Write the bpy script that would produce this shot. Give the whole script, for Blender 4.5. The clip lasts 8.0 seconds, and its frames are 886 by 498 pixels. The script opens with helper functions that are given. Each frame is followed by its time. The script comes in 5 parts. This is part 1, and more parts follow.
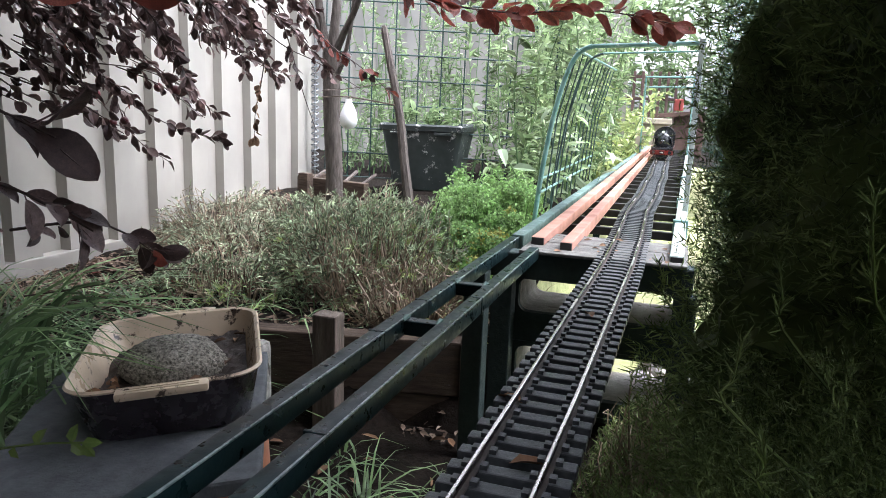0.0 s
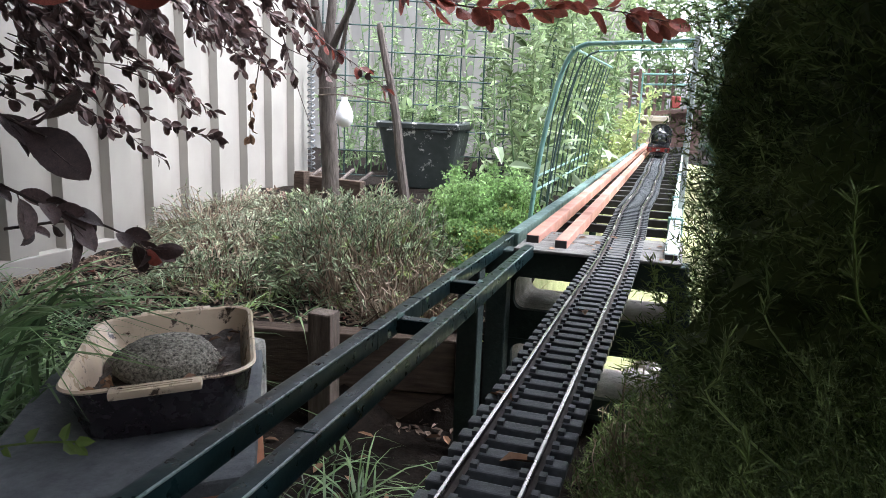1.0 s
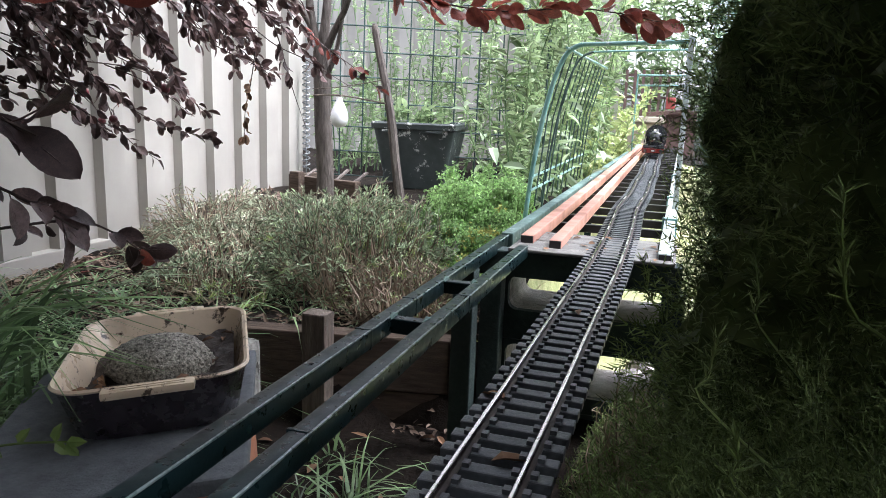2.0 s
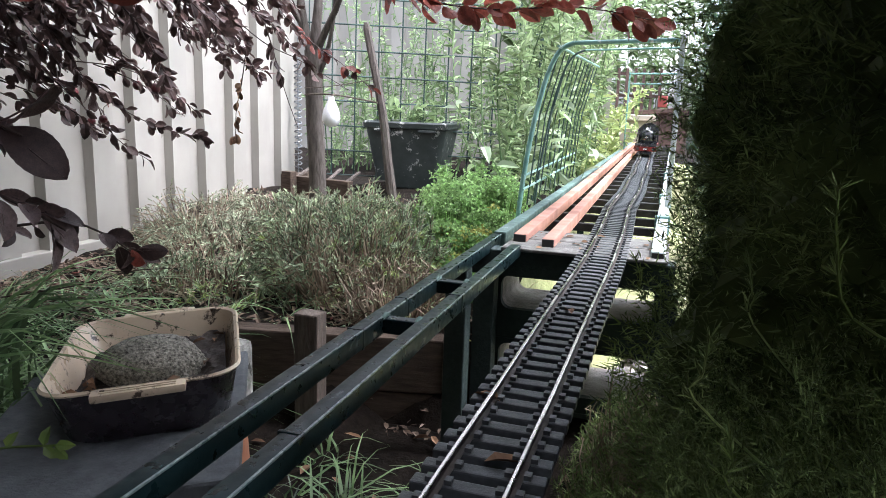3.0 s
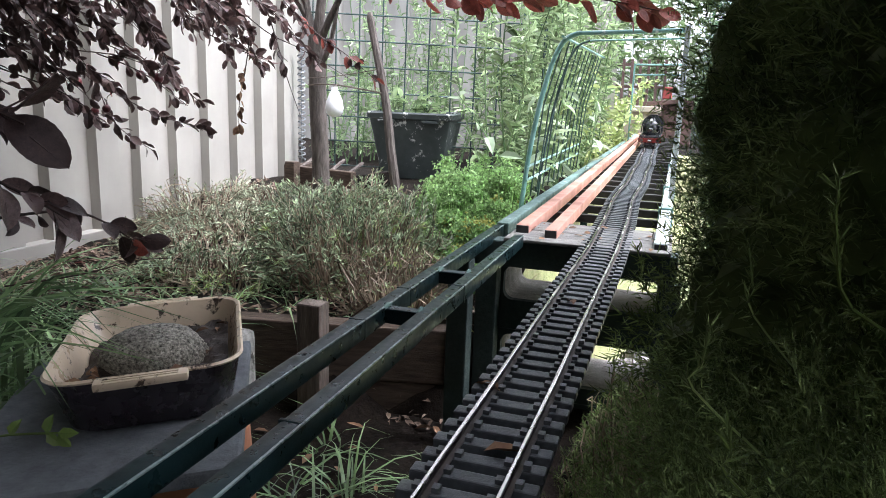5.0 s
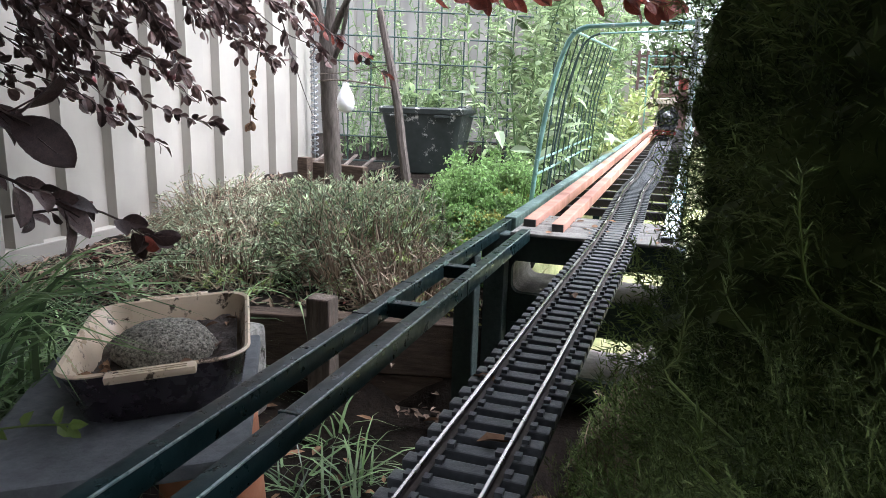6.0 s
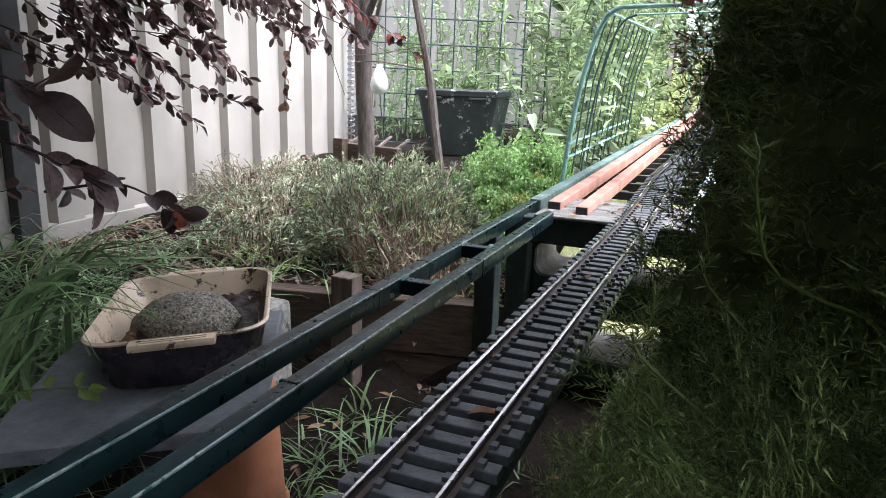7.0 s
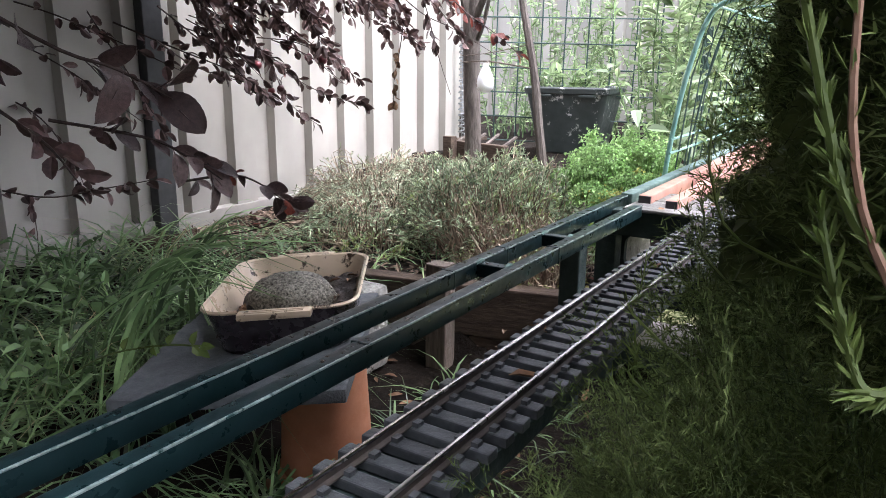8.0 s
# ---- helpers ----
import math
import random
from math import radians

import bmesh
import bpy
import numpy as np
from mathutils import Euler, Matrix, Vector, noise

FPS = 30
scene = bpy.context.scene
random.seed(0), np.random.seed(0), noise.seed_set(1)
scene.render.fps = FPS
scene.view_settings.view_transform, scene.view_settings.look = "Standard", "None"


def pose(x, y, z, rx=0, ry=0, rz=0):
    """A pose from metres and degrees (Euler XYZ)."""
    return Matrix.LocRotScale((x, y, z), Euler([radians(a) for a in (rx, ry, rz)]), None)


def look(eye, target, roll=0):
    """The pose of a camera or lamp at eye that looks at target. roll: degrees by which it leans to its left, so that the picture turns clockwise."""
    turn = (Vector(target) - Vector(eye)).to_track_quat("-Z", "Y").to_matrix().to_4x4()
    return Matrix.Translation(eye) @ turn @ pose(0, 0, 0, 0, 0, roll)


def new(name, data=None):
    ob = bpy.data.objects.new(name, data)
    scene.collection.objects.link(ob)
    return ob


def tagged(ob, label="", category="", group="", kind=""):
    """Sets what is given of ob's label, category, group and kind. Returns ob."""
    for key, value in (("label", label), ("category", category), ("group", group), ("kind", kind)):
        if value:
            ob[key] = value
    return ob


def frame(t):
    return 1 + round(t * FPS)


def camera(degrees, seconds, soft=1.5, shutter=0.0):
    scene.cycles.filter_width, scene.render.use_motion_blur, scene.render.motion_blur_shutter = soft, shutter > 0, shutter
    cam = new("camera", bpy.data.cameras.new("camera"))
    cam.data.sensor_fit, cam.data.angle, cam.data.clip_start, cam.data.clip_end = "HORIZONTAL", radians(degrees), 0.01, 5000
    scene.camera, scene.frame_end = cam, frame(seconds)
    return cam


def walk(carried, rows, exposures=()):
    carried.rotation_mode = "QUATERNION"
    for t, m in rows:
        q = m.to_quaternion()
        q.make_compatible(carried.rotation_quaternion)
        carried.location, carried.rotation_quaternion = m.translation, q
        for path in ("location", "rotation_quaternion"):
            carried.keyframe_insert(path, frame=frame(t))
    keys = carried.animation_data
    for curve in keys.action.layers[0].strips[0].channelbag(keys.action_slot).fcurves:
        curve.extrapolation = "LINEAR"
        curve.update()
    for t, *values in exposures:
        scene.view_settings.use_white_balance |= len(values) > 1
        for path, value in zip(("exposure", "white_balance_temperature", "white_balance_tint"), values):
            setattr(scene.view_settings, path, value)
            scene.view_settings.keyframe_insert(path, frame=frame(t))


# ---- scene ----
cam = camera(63.7, 8.0, soft=0.3)
METRES, EYE, TILT, LEAN, TURN = 0.16, 0.684, 0.0, 0.0, 18.5
ROWS = [
    (0.0, 0.0049, 0.0104, -0.0145, 0.44, -11.36, -2.07),
    (0.5, 0.0235, 0.0138, -0.0098, -0.05, -11.43, -1.97),
    (1.0, 0.0384, 0.0062, -0.0084, 0.26, -11.54, -1.98),
    (1.2, 0.0428, 0.0053, -0.0090, 0.50, -11.52, -1.97),
    (2.3, 0.0605, 0.0058, -0.0160, -0.22, -11.46, -2.07),
    (2.5, 0.0649, 0.0060, -0.0157, -0.2, -11.52, -2.0),
    (3.0, 0.0617, 0.0317, -0.0181, -0.66, -11.51, -1.88),
    (3.5, 0.0402, 0.043, -0.025, -0.71, -11.49, -2.11),
    (4.0, 0.0443, 0.0471, -0.0216, -0.34, -11.71, -2.05),
    (4.5, 0.0523, 0.0416, -0.0276, -0.32, -11.92, -2.14),
    (4.7, 0.0584, 0.0416, -0.0292, -0.36, -12.03, -2.08),
    (5.8, 0.1508, -0.0200, -0.0010, 0.29, -12.66, -1.49),
    (6.0, 0.1771, -0.0259, -0.0030, 0.93, -12.75, -1.43),
    (6.5, 0.2468, -0.0497, 0.0008, 3.01, -13.11, -1.85),
    (6.7, 0.3000, -0.0500, -0.0090, 2.95, -13.59, -1.81),
    (7.0, 0.3776, -0.073, -0.02, 4.37, -14.14, -1.68),
    (7.3, 0.4829, -0.1500, -0.0340, 6.8, -15.03, -1.40),
    (7.5, 0.5809, -0.213, -0.0446, 7.15, -15.07, -1.28),
    (7.7, 0.6325, -0.2677, -0.0388, 8.54, -14.87, -1.06),
    (7.8, 0.6603, -0.3044, -0.0340, 10.14, -14.54, -0.87),
    (8.0, 0.7533, -0.413, -0.0263, 13.92, -14.34, -0.54),
]
walk(cam, [(t, pose(0, 0, EYE, TILT, LEAN, TURN) @ pose(METRES * x, METRES * y, METRES * z, 90 + pitch, roll, yaw)) for t, x, y, z, yaw, pitch, roll in ROWS],
     exposures=[(0.0, 2.54, 5880, 14.5), (5.0, 2.55, 5880, 14.5), (6.0, 2.58, 5880, 14.5), (7.0, 2.68, 5900, 16), (7.5, 2.81, 5900, 17), (8.0, 2.90, 5980, 18)])

# ---- light ----
world = bpy.data.worlds.new("overcast_sky")
scene.world = world
world.use_nodes = True
wn = world.node_tree.nodes
sky = wn.new("ShaderNodeTexSky")
sky.sky_type, sky.sun_disc = "NISHITA", False
sky.sun_elevation, sky.sun_rotation = radians(64), radians(83)
sky.air_density, sky.dust_density, sky.ozone_density = 1.0, 4.0, 1.0
soft_sky = wn.new("ShaderNodeHueSaturation")
soft_sky.inputs["Saturation"].default_value = 0.15
wn["Background"].inputs["Strength"].default_value = 0.15
world.node_tree.links.new(sky.outputs[0], soft_sky.inputs["Color"])
world.node_tree.links.new(soft_sky.outputs[0], wn["Background"].inputs["Color"])

sun = new("sun", bpy.data.lights.new("sun", "SUN"))
sun.data.energy, sun.data.angle, sun.data.color = 0.85, radians(26), (1.0, 0.97, 0.92)
sun.matrix_world = look((2.0, 0.25, 4.2), (0, 0, 0))

# ---- materials ----
def rgba(c):
    return (c[0], c[1], c[2], 1.0)


def surf(name, c1, c2, scale=20.0, rough=0.7, metal=0.0, bump=0.3, bscale=60.0, island=0.0, per_object=0.0,
         blotch=0.35, blotch_scale=3.0, wear=None, wear_at=0.62, wear_scale=14.0, leaf=0.0, spec=0.5, coat=0.0, stretch=None):
    """Two colours mixed by noise at two scales, with relief, wear and, for foliage, light through the leaf."""
    m = bpy.data.materials.new(name)
    m.use_nodes = True
    nt = m.node_tree
    nd, ln = nt.nodes, nt.links
    b = nd["Principled BSDF"]
    tc = nd.new("ShaderNodeTexCoord")
    src = tc.outputs["Object"]
    if stretch:
        mp = nd.new("ShaderNodeMapping")
        mp.inputs["Scale"].default_value = stretch
        ln.new(src, mp.inputs["Vector"])
        src = mp.outputs["Vector"]

    def noisy(sc, detail=6.0, r=0.6):
        n = nd.new("ShaderNodeTexNoise")
        n.inputs["Scale"].default_value, n.inputs["Detail"].default_value, n.inputs["Roughness"].default_value = sc, detail, r
        ln.new(src, n.inputs["Vector"])
        return n.outputs["Fac"]

    def ranged(v, a, z, lo=0.0, hi=1.0):
        n = nd.new("ShaderNodeMapRange")
        ln.new(v, n.inputs[0])
        for k, q in enumerate((a, z, lo, hi)):
            n.inputs[k + 1].default_value = q
        return n.outputs[0]

    def mixed(fac, a, z, kind="MIX"):
        n = nd.new("ShaderNodeMix")
        n.data_type, n.blend_type = "RGBA", kind
        for sock, q in ((n.inputs[0], fac), (n.inputs[6], a), (n.inputs[7], z)):
            if isinstance(q, (tuple, float)):
                sock.default_value = q
            else:
                ln.new(q, sock)
        return n.outputs[2]

    col = mixed(ranged(noisy(scale), 0.3, 0.7), rgba(c1), rgba(c2))
    big = ranged(noisy(blotch_scale, 3.0), 0.3, 0.7, 1.0 - blotch, 1.0 + blotch)
    vary = big
    if island:
        g = nd.new("ShaderNodeNewGeometry")
        isl = ranged(g.outputs["Random Per Island"], 0, 1, 1 - island, 1 + island)
        mu = nd.new("ShaderNodeMath")
        mu.operation = "MULTIPLY"
        ln.new(vary, mu.inputs[0])
        ln.new(isl, mu.inputs[1])
        vary = mu.outputs[0]
    if per_object:
        o = nd.new("ShaderNodeObjectInfo")
        isl = ranged(o.outputs["Random"], 0, 1, 1 - per_object, 1 + per_object)
        mu = nd.new("ShaderNodeMath")
        mu.operation = "MULTIPLY"
        ln.new(vary, mu.inputs[0])
        ln.new(isl, mu.inputs[1])
        vary = mu.outputs[0]
    hs = nd.new("ShaderNodeHueSaturation")
    ln.new(vary, hs.inputs["Value"])
    ln.new(col, hs.inputs["Color"])
    col = hs.outputs[0]
    rsrc = ranged(noisy(scale * 2.3), 0.3, 0.7, max(rough - 0.12, 0.02), min(rough + 0.12, 1.0))
    if wear:
        f = ranged(noisy(wear_scale, 9.0, 0.7), wear_at, wear_at + 0.06)
        col = mixed(f, col, rgba(wear))
    ln.new(col, b.inputs["Base Color"])
    ln.new(rsrc, b.inputs["Roughness"])
    b.inputs["Metallic"].default_value = metal
    b.inputs["Specular IOR Level"].default_value = spec
    b.inputs["Coat Weight"].default_value = coat
    if bump:
        bp = nd.new("ShaderNodeBump")
        bp.inputs["Strength"].default_value, bp.inputs["Distance"].default_value = bump, 0.004
        ln.new(noisy(bscale, 8.0, 0.65), bp.inputs["Height"])
        ln.new(bp.outputs[0], b.inputs["Normal"])
    if leaf:
        t = nd.new("ShaderNodeBsdfTranslucent")
        ln.new(col, t.inputs["Color"])
        mx = nd.new("ShaderNodeMixShader")
        mx.inputs[0].default_value = leaf
        ln.new(b.outputs[0], mx.inputs[1])
        ln.new(t.outputs[0], mx.inputs[2])
        ln.new(mx.outputs[0], nd["Material Output"].inputs["Surface"])
    return m


M_FENCE = surf("cream_steel_sheet", (0.310, 0.294, 0.262), (0.362, 0.342, 0.306), 6, 0.45, bump=0.03, bscale=30, blotch=0.05, blotch_scale=1.5, wear=(0.33, 0.30, 0.26), wear_at=0.70, wear_scale=44)
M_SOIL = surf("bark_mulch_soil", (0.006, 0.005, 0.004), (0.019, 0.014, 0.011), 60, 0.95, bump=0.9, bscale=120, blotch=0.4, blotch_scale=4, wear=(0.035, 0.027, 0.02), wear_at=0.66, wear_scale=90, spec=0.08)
M_LAWN = surf("lawn_thatch", (0.22, 0.25, 0.10), (0.40, 0.40, 0.20), 40, 0.95, bump=0.8, bscale=90)
M_GREENPAINT = surf("dark_green_enamel", (0.0038, 0.0115, 0.0128), (0.0076, 0.0180, 0.0202), 25, 0.33, bump=0.08, bscale=60, blotch=0.25, blotch_scale=8, wear=(0.12, 0.16, 0.16), wear_at=0.74, wear_scale=44, spec=0.14)
# pale edge colour: worn paint plus the gloss highlight, painted in
M_EDGE = surf("worn_paint_edge_glint", (0.072, 0.104, 0.104), (0.221, 0.260, 0.254), 60, 0.3, bump=0.1, blotch=0.5, blotch_scale=7, wear=(0.012, 0.035, 0.035), wear_at=0.55, wear_scale=45)
M_GREENOLD = surf("faded_green_enamel", (0.075, 0.13, 0.115), (0.17, 0.245, 0.22), 30, 0.6, spec=0.25, bump=0.2, blotch=0.35, blotch_scale=8, wear=(0.42, 0.43, 0.40), wear_at=0.6, wear_scale=30)
M_PINK = surf("salmon_primer_steel", (0.3800, 0.1900, 0.1440), (0.5170, 0.2870, 0.2240), 20, 0.75, spec=0.2, bump=0.2, blotch=0.3, blotch_scale=6, wear=(0.52, 0.42, 0.35), wear_at=0.6, wear_scale=9)
M_PINKEND = surf("dark_tube_end", (0.02, 0.02, 0.02), (0.035, 0.03, 0.03), 40, 0.6)
M_SLEEPER = surf("black_plastic_sleeper", (0.045, 0.050, 0.054), (0.075, 0.081, 0.086), 120, 0.42, bump=0.25, bscale=200, per_object=0.25, blotch=0.3, blotch_scale=30, wear=(0.16, 0.155, 0.145), wear_at=0.66, wear_scale=70, spec=0.28)
M_RAIL = surf("worn_rail_metal", (0.46, 0.43, 0.40), (0.54, 0.51, 0.48), 4, 0.24, metal=1.0, bump=0, blotch=0.06)
M_RAILSIDE = surf("brown_rail_web", (0.045, 0.036, 0.032), (0.08, 0.065, 0.055), 80, 0.6, metal=0.4, bump=0.2)
M_PLANK = surf("weathered_grey_board", (0.10, 0.098, 0.09), (0.21, 0.205, 0.19), 30, 0.85, bump=0.6, bscale=50, blotch=0.3, wear=(0.06, 0.052, 0.042), wear_at=0.58, wear_scale=24, stretch=(1, 6, 6))
M_TIMBER = surf("weathered_garden_timber", (0.042, 0.030, 0.023), (0.105, 0.077, 0.058), 22, 0.85, bump=0.6, bscale=40, blotch=0.25, blotch_scale=5, wear=(0.06, 0.045, 0.036), wear_at=0.6, stretch=(1, 7, 7), spec=0.2)
M_STAKE = surf("grey_timber_stake", (0.085, 0.066, 0.053), (0.175, 0.14, 0.112), 26, 0.85, bump=0.7, bscale=40, blotch=0.3, blotch_scale=9, wear=(0.06, 0.05, 0.042), wear_at=0.62, stretch=(7, 7, 1))
M_BLOCK = surf("concrete_block", (0.24, 0.225, 0.20), (0.40, 0.38, 0.345), 50, 0.95, bump=0.9, bscale=120, blotch=0.3, blotch_scale=9, wear=(0.13, 0.115, 0.095), wear_at=0.6, wear_scale=30)
M_ROUGHBLOCK = surf("rough_old_concrete", (0.2057, 0.2002, 0.1815), (0.4840, 0.4664, 0.4235), 90, 0.95, bump=1.0, bscale=140, blotch=0.25, blotch_scale=14, wear=(0.07, 0.065, 0.055), wear_at=0.56, wear_scale=60)
M_BLOCKPAINT = surf("dark_green_masonry_paint", (0.018, 0.035, 0.033), (0.03, 0.05, 0.046), 40, 0.7, bump=0.6, bscale=110, blotch=0.2)
M_SLAB = surf("grey_cement_board", (0.088, 0.098, 0.106), (0.142, 0.152, 0.16), 60, 0.85, bump=0.6, bscale=220, blotch=0.2, blotch_scale=7, wear=(0.075, 0.075, 0.07), wear_at=0.66, wear_scale=35)
M_DISHIN = surf("cream_glazed_stoneware", (0.573, 0.458, 0.329), (0.659, 0.537, 0.390), 12, 0.32, bump=0.05, blotch=0.15, blotch_scale=9, wear=(0.06, 0.036, 0.022), wear_at=0.57, wear_scale=48, coat=0.2)
M_DISHOUT = surf("dark_glazed_stoneware", (0.018, 0.013, 0.018), (0.03, 0.022, 0.028), 30, 0.25, bump=0.05, blotch=0.2, coat=0.4)
M_STONE = surf("speckled_stone", (0.013, 0.012, 0.009), (0.468, 0.442, 0.364), 260, 0.9, bump=1.0, bscale=300, blotch=0.35, blotch_scale=12)
M_MUD = surf("wet_leaf_mud", (0.014, 0.009, 0.006), (0.05, 0.033, 0.022), 60, 0.65, bump=1.0, bscale=70, blotch=0.3, wear=(0.12, 0.085, 0.062), wear_at=0.64, wear_scale=45)
M_TERRA = surf("terracotta", (0.43, 0.17, 0.085), (0.53, 0.235, 0.13), 25, 0.8, bump=0.2, bscale=80, blotch=0.15, blotch_scale=9, wear=(0.5, 0.42, 0.36), wear_at=0.70)
M_BIN = surf("black_recycled_plastic", (0.034, 0.044, 0.042), (0.055, 0.066, 0.063), 30, 0.5, bump=0.1, blotch=0.2, blotch_scale=5, wear=(0.62, 0.62, 0.60), wear_at=0.585, wear_scale=20)
M_WIRE = surf("green_coated_wire", (0.022, 0.05, 0.044), (0.04, 0.08, 0.07), 40, 0.45, bump=0.1)
M_ARCH = surf("pale_green_tube", (0.124, 0.282, 0.242), (0.273, 0.466, 0.425), 18, 0.35, bump=0.1, blotch=0.3, blotch_scale=7, wear=(0.70, 0.74, 0.72), wear_at=0.60, wear_scale=22)
M_WHITEPIPE = surf("weathered_white_rail", (0.38, 0.45, 0.42), (0.58, 0.63, 0.60), 30, 0.5, bump=0.2, blotch=0.2, wear=(0.2, 0.33, 0.29), wear_at=0.58, wear_scale=20)
M_BARK = surf("grey_brown_bark", (0.056, 0.046, 0.041), (0.143, 0.124, 0.109), 35, 0.9, bump=1.0, bscale=60, blotch=0.25, blotch_scale=6, stretch=(3, 3, 0.7), spec=0.2)
M_STICK = surf("split_dark_timber", (0.053, 0.042, 0.038), (0.180, 0.150, 0.131), 40, 0.9, bump=0.9, bscale=60, stretch=(6, 6, 0.6))
M_TWIG = surf("plum_twig", (0.035, 0.022, 0.02), (0.075, 0.05, 0.042), 60, 0.8, bump=0.4)
M_PLUM = surf("purple_plum_leaf", (0.050, 0.034, 0.031), (0.124, 0.075, 0.069), 70, 0.45, bump=0.25, bscale=90, island=0.45, per_object=0.45, leaf=0.2, spec=0.3, blotch=0.3, blotch_scale=10)
M_PLUMRED = surf("red_plum_leaf", (0.15, 0.034, 0.026), (0.30, 0.08, 0.055), 60, 0.4, bump=0.25, bscale=90, island=0.3, per_object=0.4, leaf=0.4)
M_CONIFER = surf("conifer_needles", (0.0782, 0.1224, 0.0423), (0.2309, 0.2990, 0.1003), 14, 0.7, bump=0, island=0.65, leaf=0.2, spec=0.15, blotch=0.45, blotch_scale=5)
M_SHRUB = surf("fine_shrub_needles", (0.075, 0.115, 0.035), (0.21, 0.27, 0.10), 14, 0.6, bump=0, island=0.6, leaf=0.15, spec=0.25)
M_SHOOT = surf("fresh_conifer_shoot", (0.09, 0.14, 0.03), (0.16, 0.22, 0.06), 40, 0.5, bump=0, island=0.4, leaf=0.4)
M_SHOOTSTEM = surf("reddish_shoot_bark", (0.204, 0.114, 0.072), (0.288, 0.180, 0.126), 60, 0.7, bump=0.2)
M_PLUMFRUIT = surf("plum_skin", (0.07, 0.012, 0.018), (0.15, 0.025, 0.03), 40, 0.35, bump=0.02, blotch=0.3, blotch_scale=30, per_object=0.3)
M_CYPRESS = surf("blue_green_cypress", (0.025, 0.065, 0.04), (0.05, 0.12, 0.068), 10, 0.6, bump=0, island=0.35, leaf=0.2)
M_HERB = surf("grey_green_herb_leaf", (0.113, 0.165, 0.075), (0.407, 0.479, 0.314), 14, 0.5, bump=0, island=0.75, leaf=0.25, blotch=0.5, blotch_scale=6, wear=(0.36, 0.46, 0.14), wear_at=0.545, wear_scale=5.5)
M_DRYSTEM = surf("pale_dry_stalk", (0.22, 0.175, 0.125), (0.42, 0.345, 0.25), 30, 0.85, bump=0, island=0.45)
M_HERBSTEM = surf("dry_herb_stem", (0.13, 0.09, 0.065), (0.32, 0.24, 0.18), 30, 0.85, bump=0, island=0.55, spec=0.2)
M_GREYHERB = surf("silver_grey_groundcover", (0.187, 0.220, 0.132), (0.462, 0.506, 0.363), 14, 0.7, bump=0, island=0.6, leaf=0.2)
M_PARSLEY = surf("curly_parsley_leaf", (0.164, 0.311, 0.086), (0.442, 0.609, 0.273), 14, 0.45, bump=0, island=0.5, leaf=0.35, blotch=0.3, blotch_scale=6)
M_YELLOW = surf("yellowing_parsley_leaf", (0.36, 0.38, 0.10), (0.50, 0.47, 0.16), 14, 0.6, bump=0, island=0.3, leaf=0.35)
M_GRASS = surf("long_grass_blade", (0.041, 0.095, 0.037), (0.271, 0.394, 0.175), 8, 0.38, spec=0.5, bump=0, island=0.6, leaf=0.3)
M_LAWNGRASS = surf("lawn_grass_blade", (0.20, 0.28, 0.09), (0.42, 0.48, 0.20), 8, 0.5, bump=0, island=0.4, leaf=0.3)
M_DRYGRASS = surf("straw_grass", (0.30, 0.27, 0.15), (0.45, 0.40, 0.25), 10, 0.7, bump=0, island=0.3, leaf=0.2)
M_BROAD = surf("broad_bean_leaf", (0.127, 0.210, 0.073), (0.445, 0.540, 0.308), 10, 0.45, bump=0.1, island=0.6, leaf=0.4)
M_PALELEAF = surf("pale_mullein_leaf", (0.36, 0.46, 0.30), (0.50, 0.58, 0.42), 12, 0.7, bump=0.1, island=0.25, leaf=0.35)
M_LIMELEAF = surf("lime_yellow_leaf", (0.34, 0.42, 0.14), (0.48, 0.54, 0.25), 12, 0.5, bump=0, island=0.3, leaf=0.4)
M_DEADLEAF = surf("dry_fallen_leaf", (0.13, 0.07, 0.04), (0.28, 0.17, 0.10), 30, 0.8, bump=0.2, island=0.5, per_object=0.3, spec=0.25)
M_MULCH = surf("bark_chip", (0.09, 0.062, 0.045), (0.29, 0.215, 0.165), 40, 0.9, bump=0.4, island=0.5, spec=0.2)
M_WHITEPLASTIC = surf("white_plastic", (0.82, 0.83, 0.84), (0.88, 0.88, 0.88), 20, 0.25, bump=0.02, blotch=0.04)
M_LOCO = surf("black_engine_enamel", (0.012, 0.013, 0.014), (0.02, 0.021, 0.023), 30, 0.22, bump=0.03, coat=0.5)
M_LOCORED = surf("red_engine_enamel", (0.119, 0.013, 0.010), (0.161, 0.021, 0.017), 30, 0.3, bump=0.03)
M_CHROME = surf("bright_metal", (0.75, 0.75, 0.74), (0.85, 0.85, 0.84), 40, 0.15, metal=1.0, bump=0)
M_REDBOX = surf("red_painted_board", (0.36, 0.06, 0.05), (0.46, 0.10, 0.08), 20, 0.6, bump=0.1)
M_RENDER = surf("dull_wall_render", (0.16, 0.15, 0.135), (0.2, 0.19, 0.17), 12, 0.9, bump=0.3)
M_BEIGE = surf("beige_board", (0.45, 0.38, 0.30), (0.55, 0.47, 0.38), 15, 0.8, bump=0.2)
M_BROWN = surf("dark_brown_board", (0.085, 0.05, 0.04), (0.13, 0.08, 0.065), 20, 0.7, bump=0.2)
M_SPRING = surf("galvanised_coil", (0.22, 0.24, 0.25), (0.36, 0.37, 0.38), 60, 0.4, metal=0.8, bump=0.1)
M_BLUEPOST = surf("blue_grey_post", (0.16, 0.28, 0.33), (0.24, 0.38, 0.43), 30, 0.5, bump=0.1)
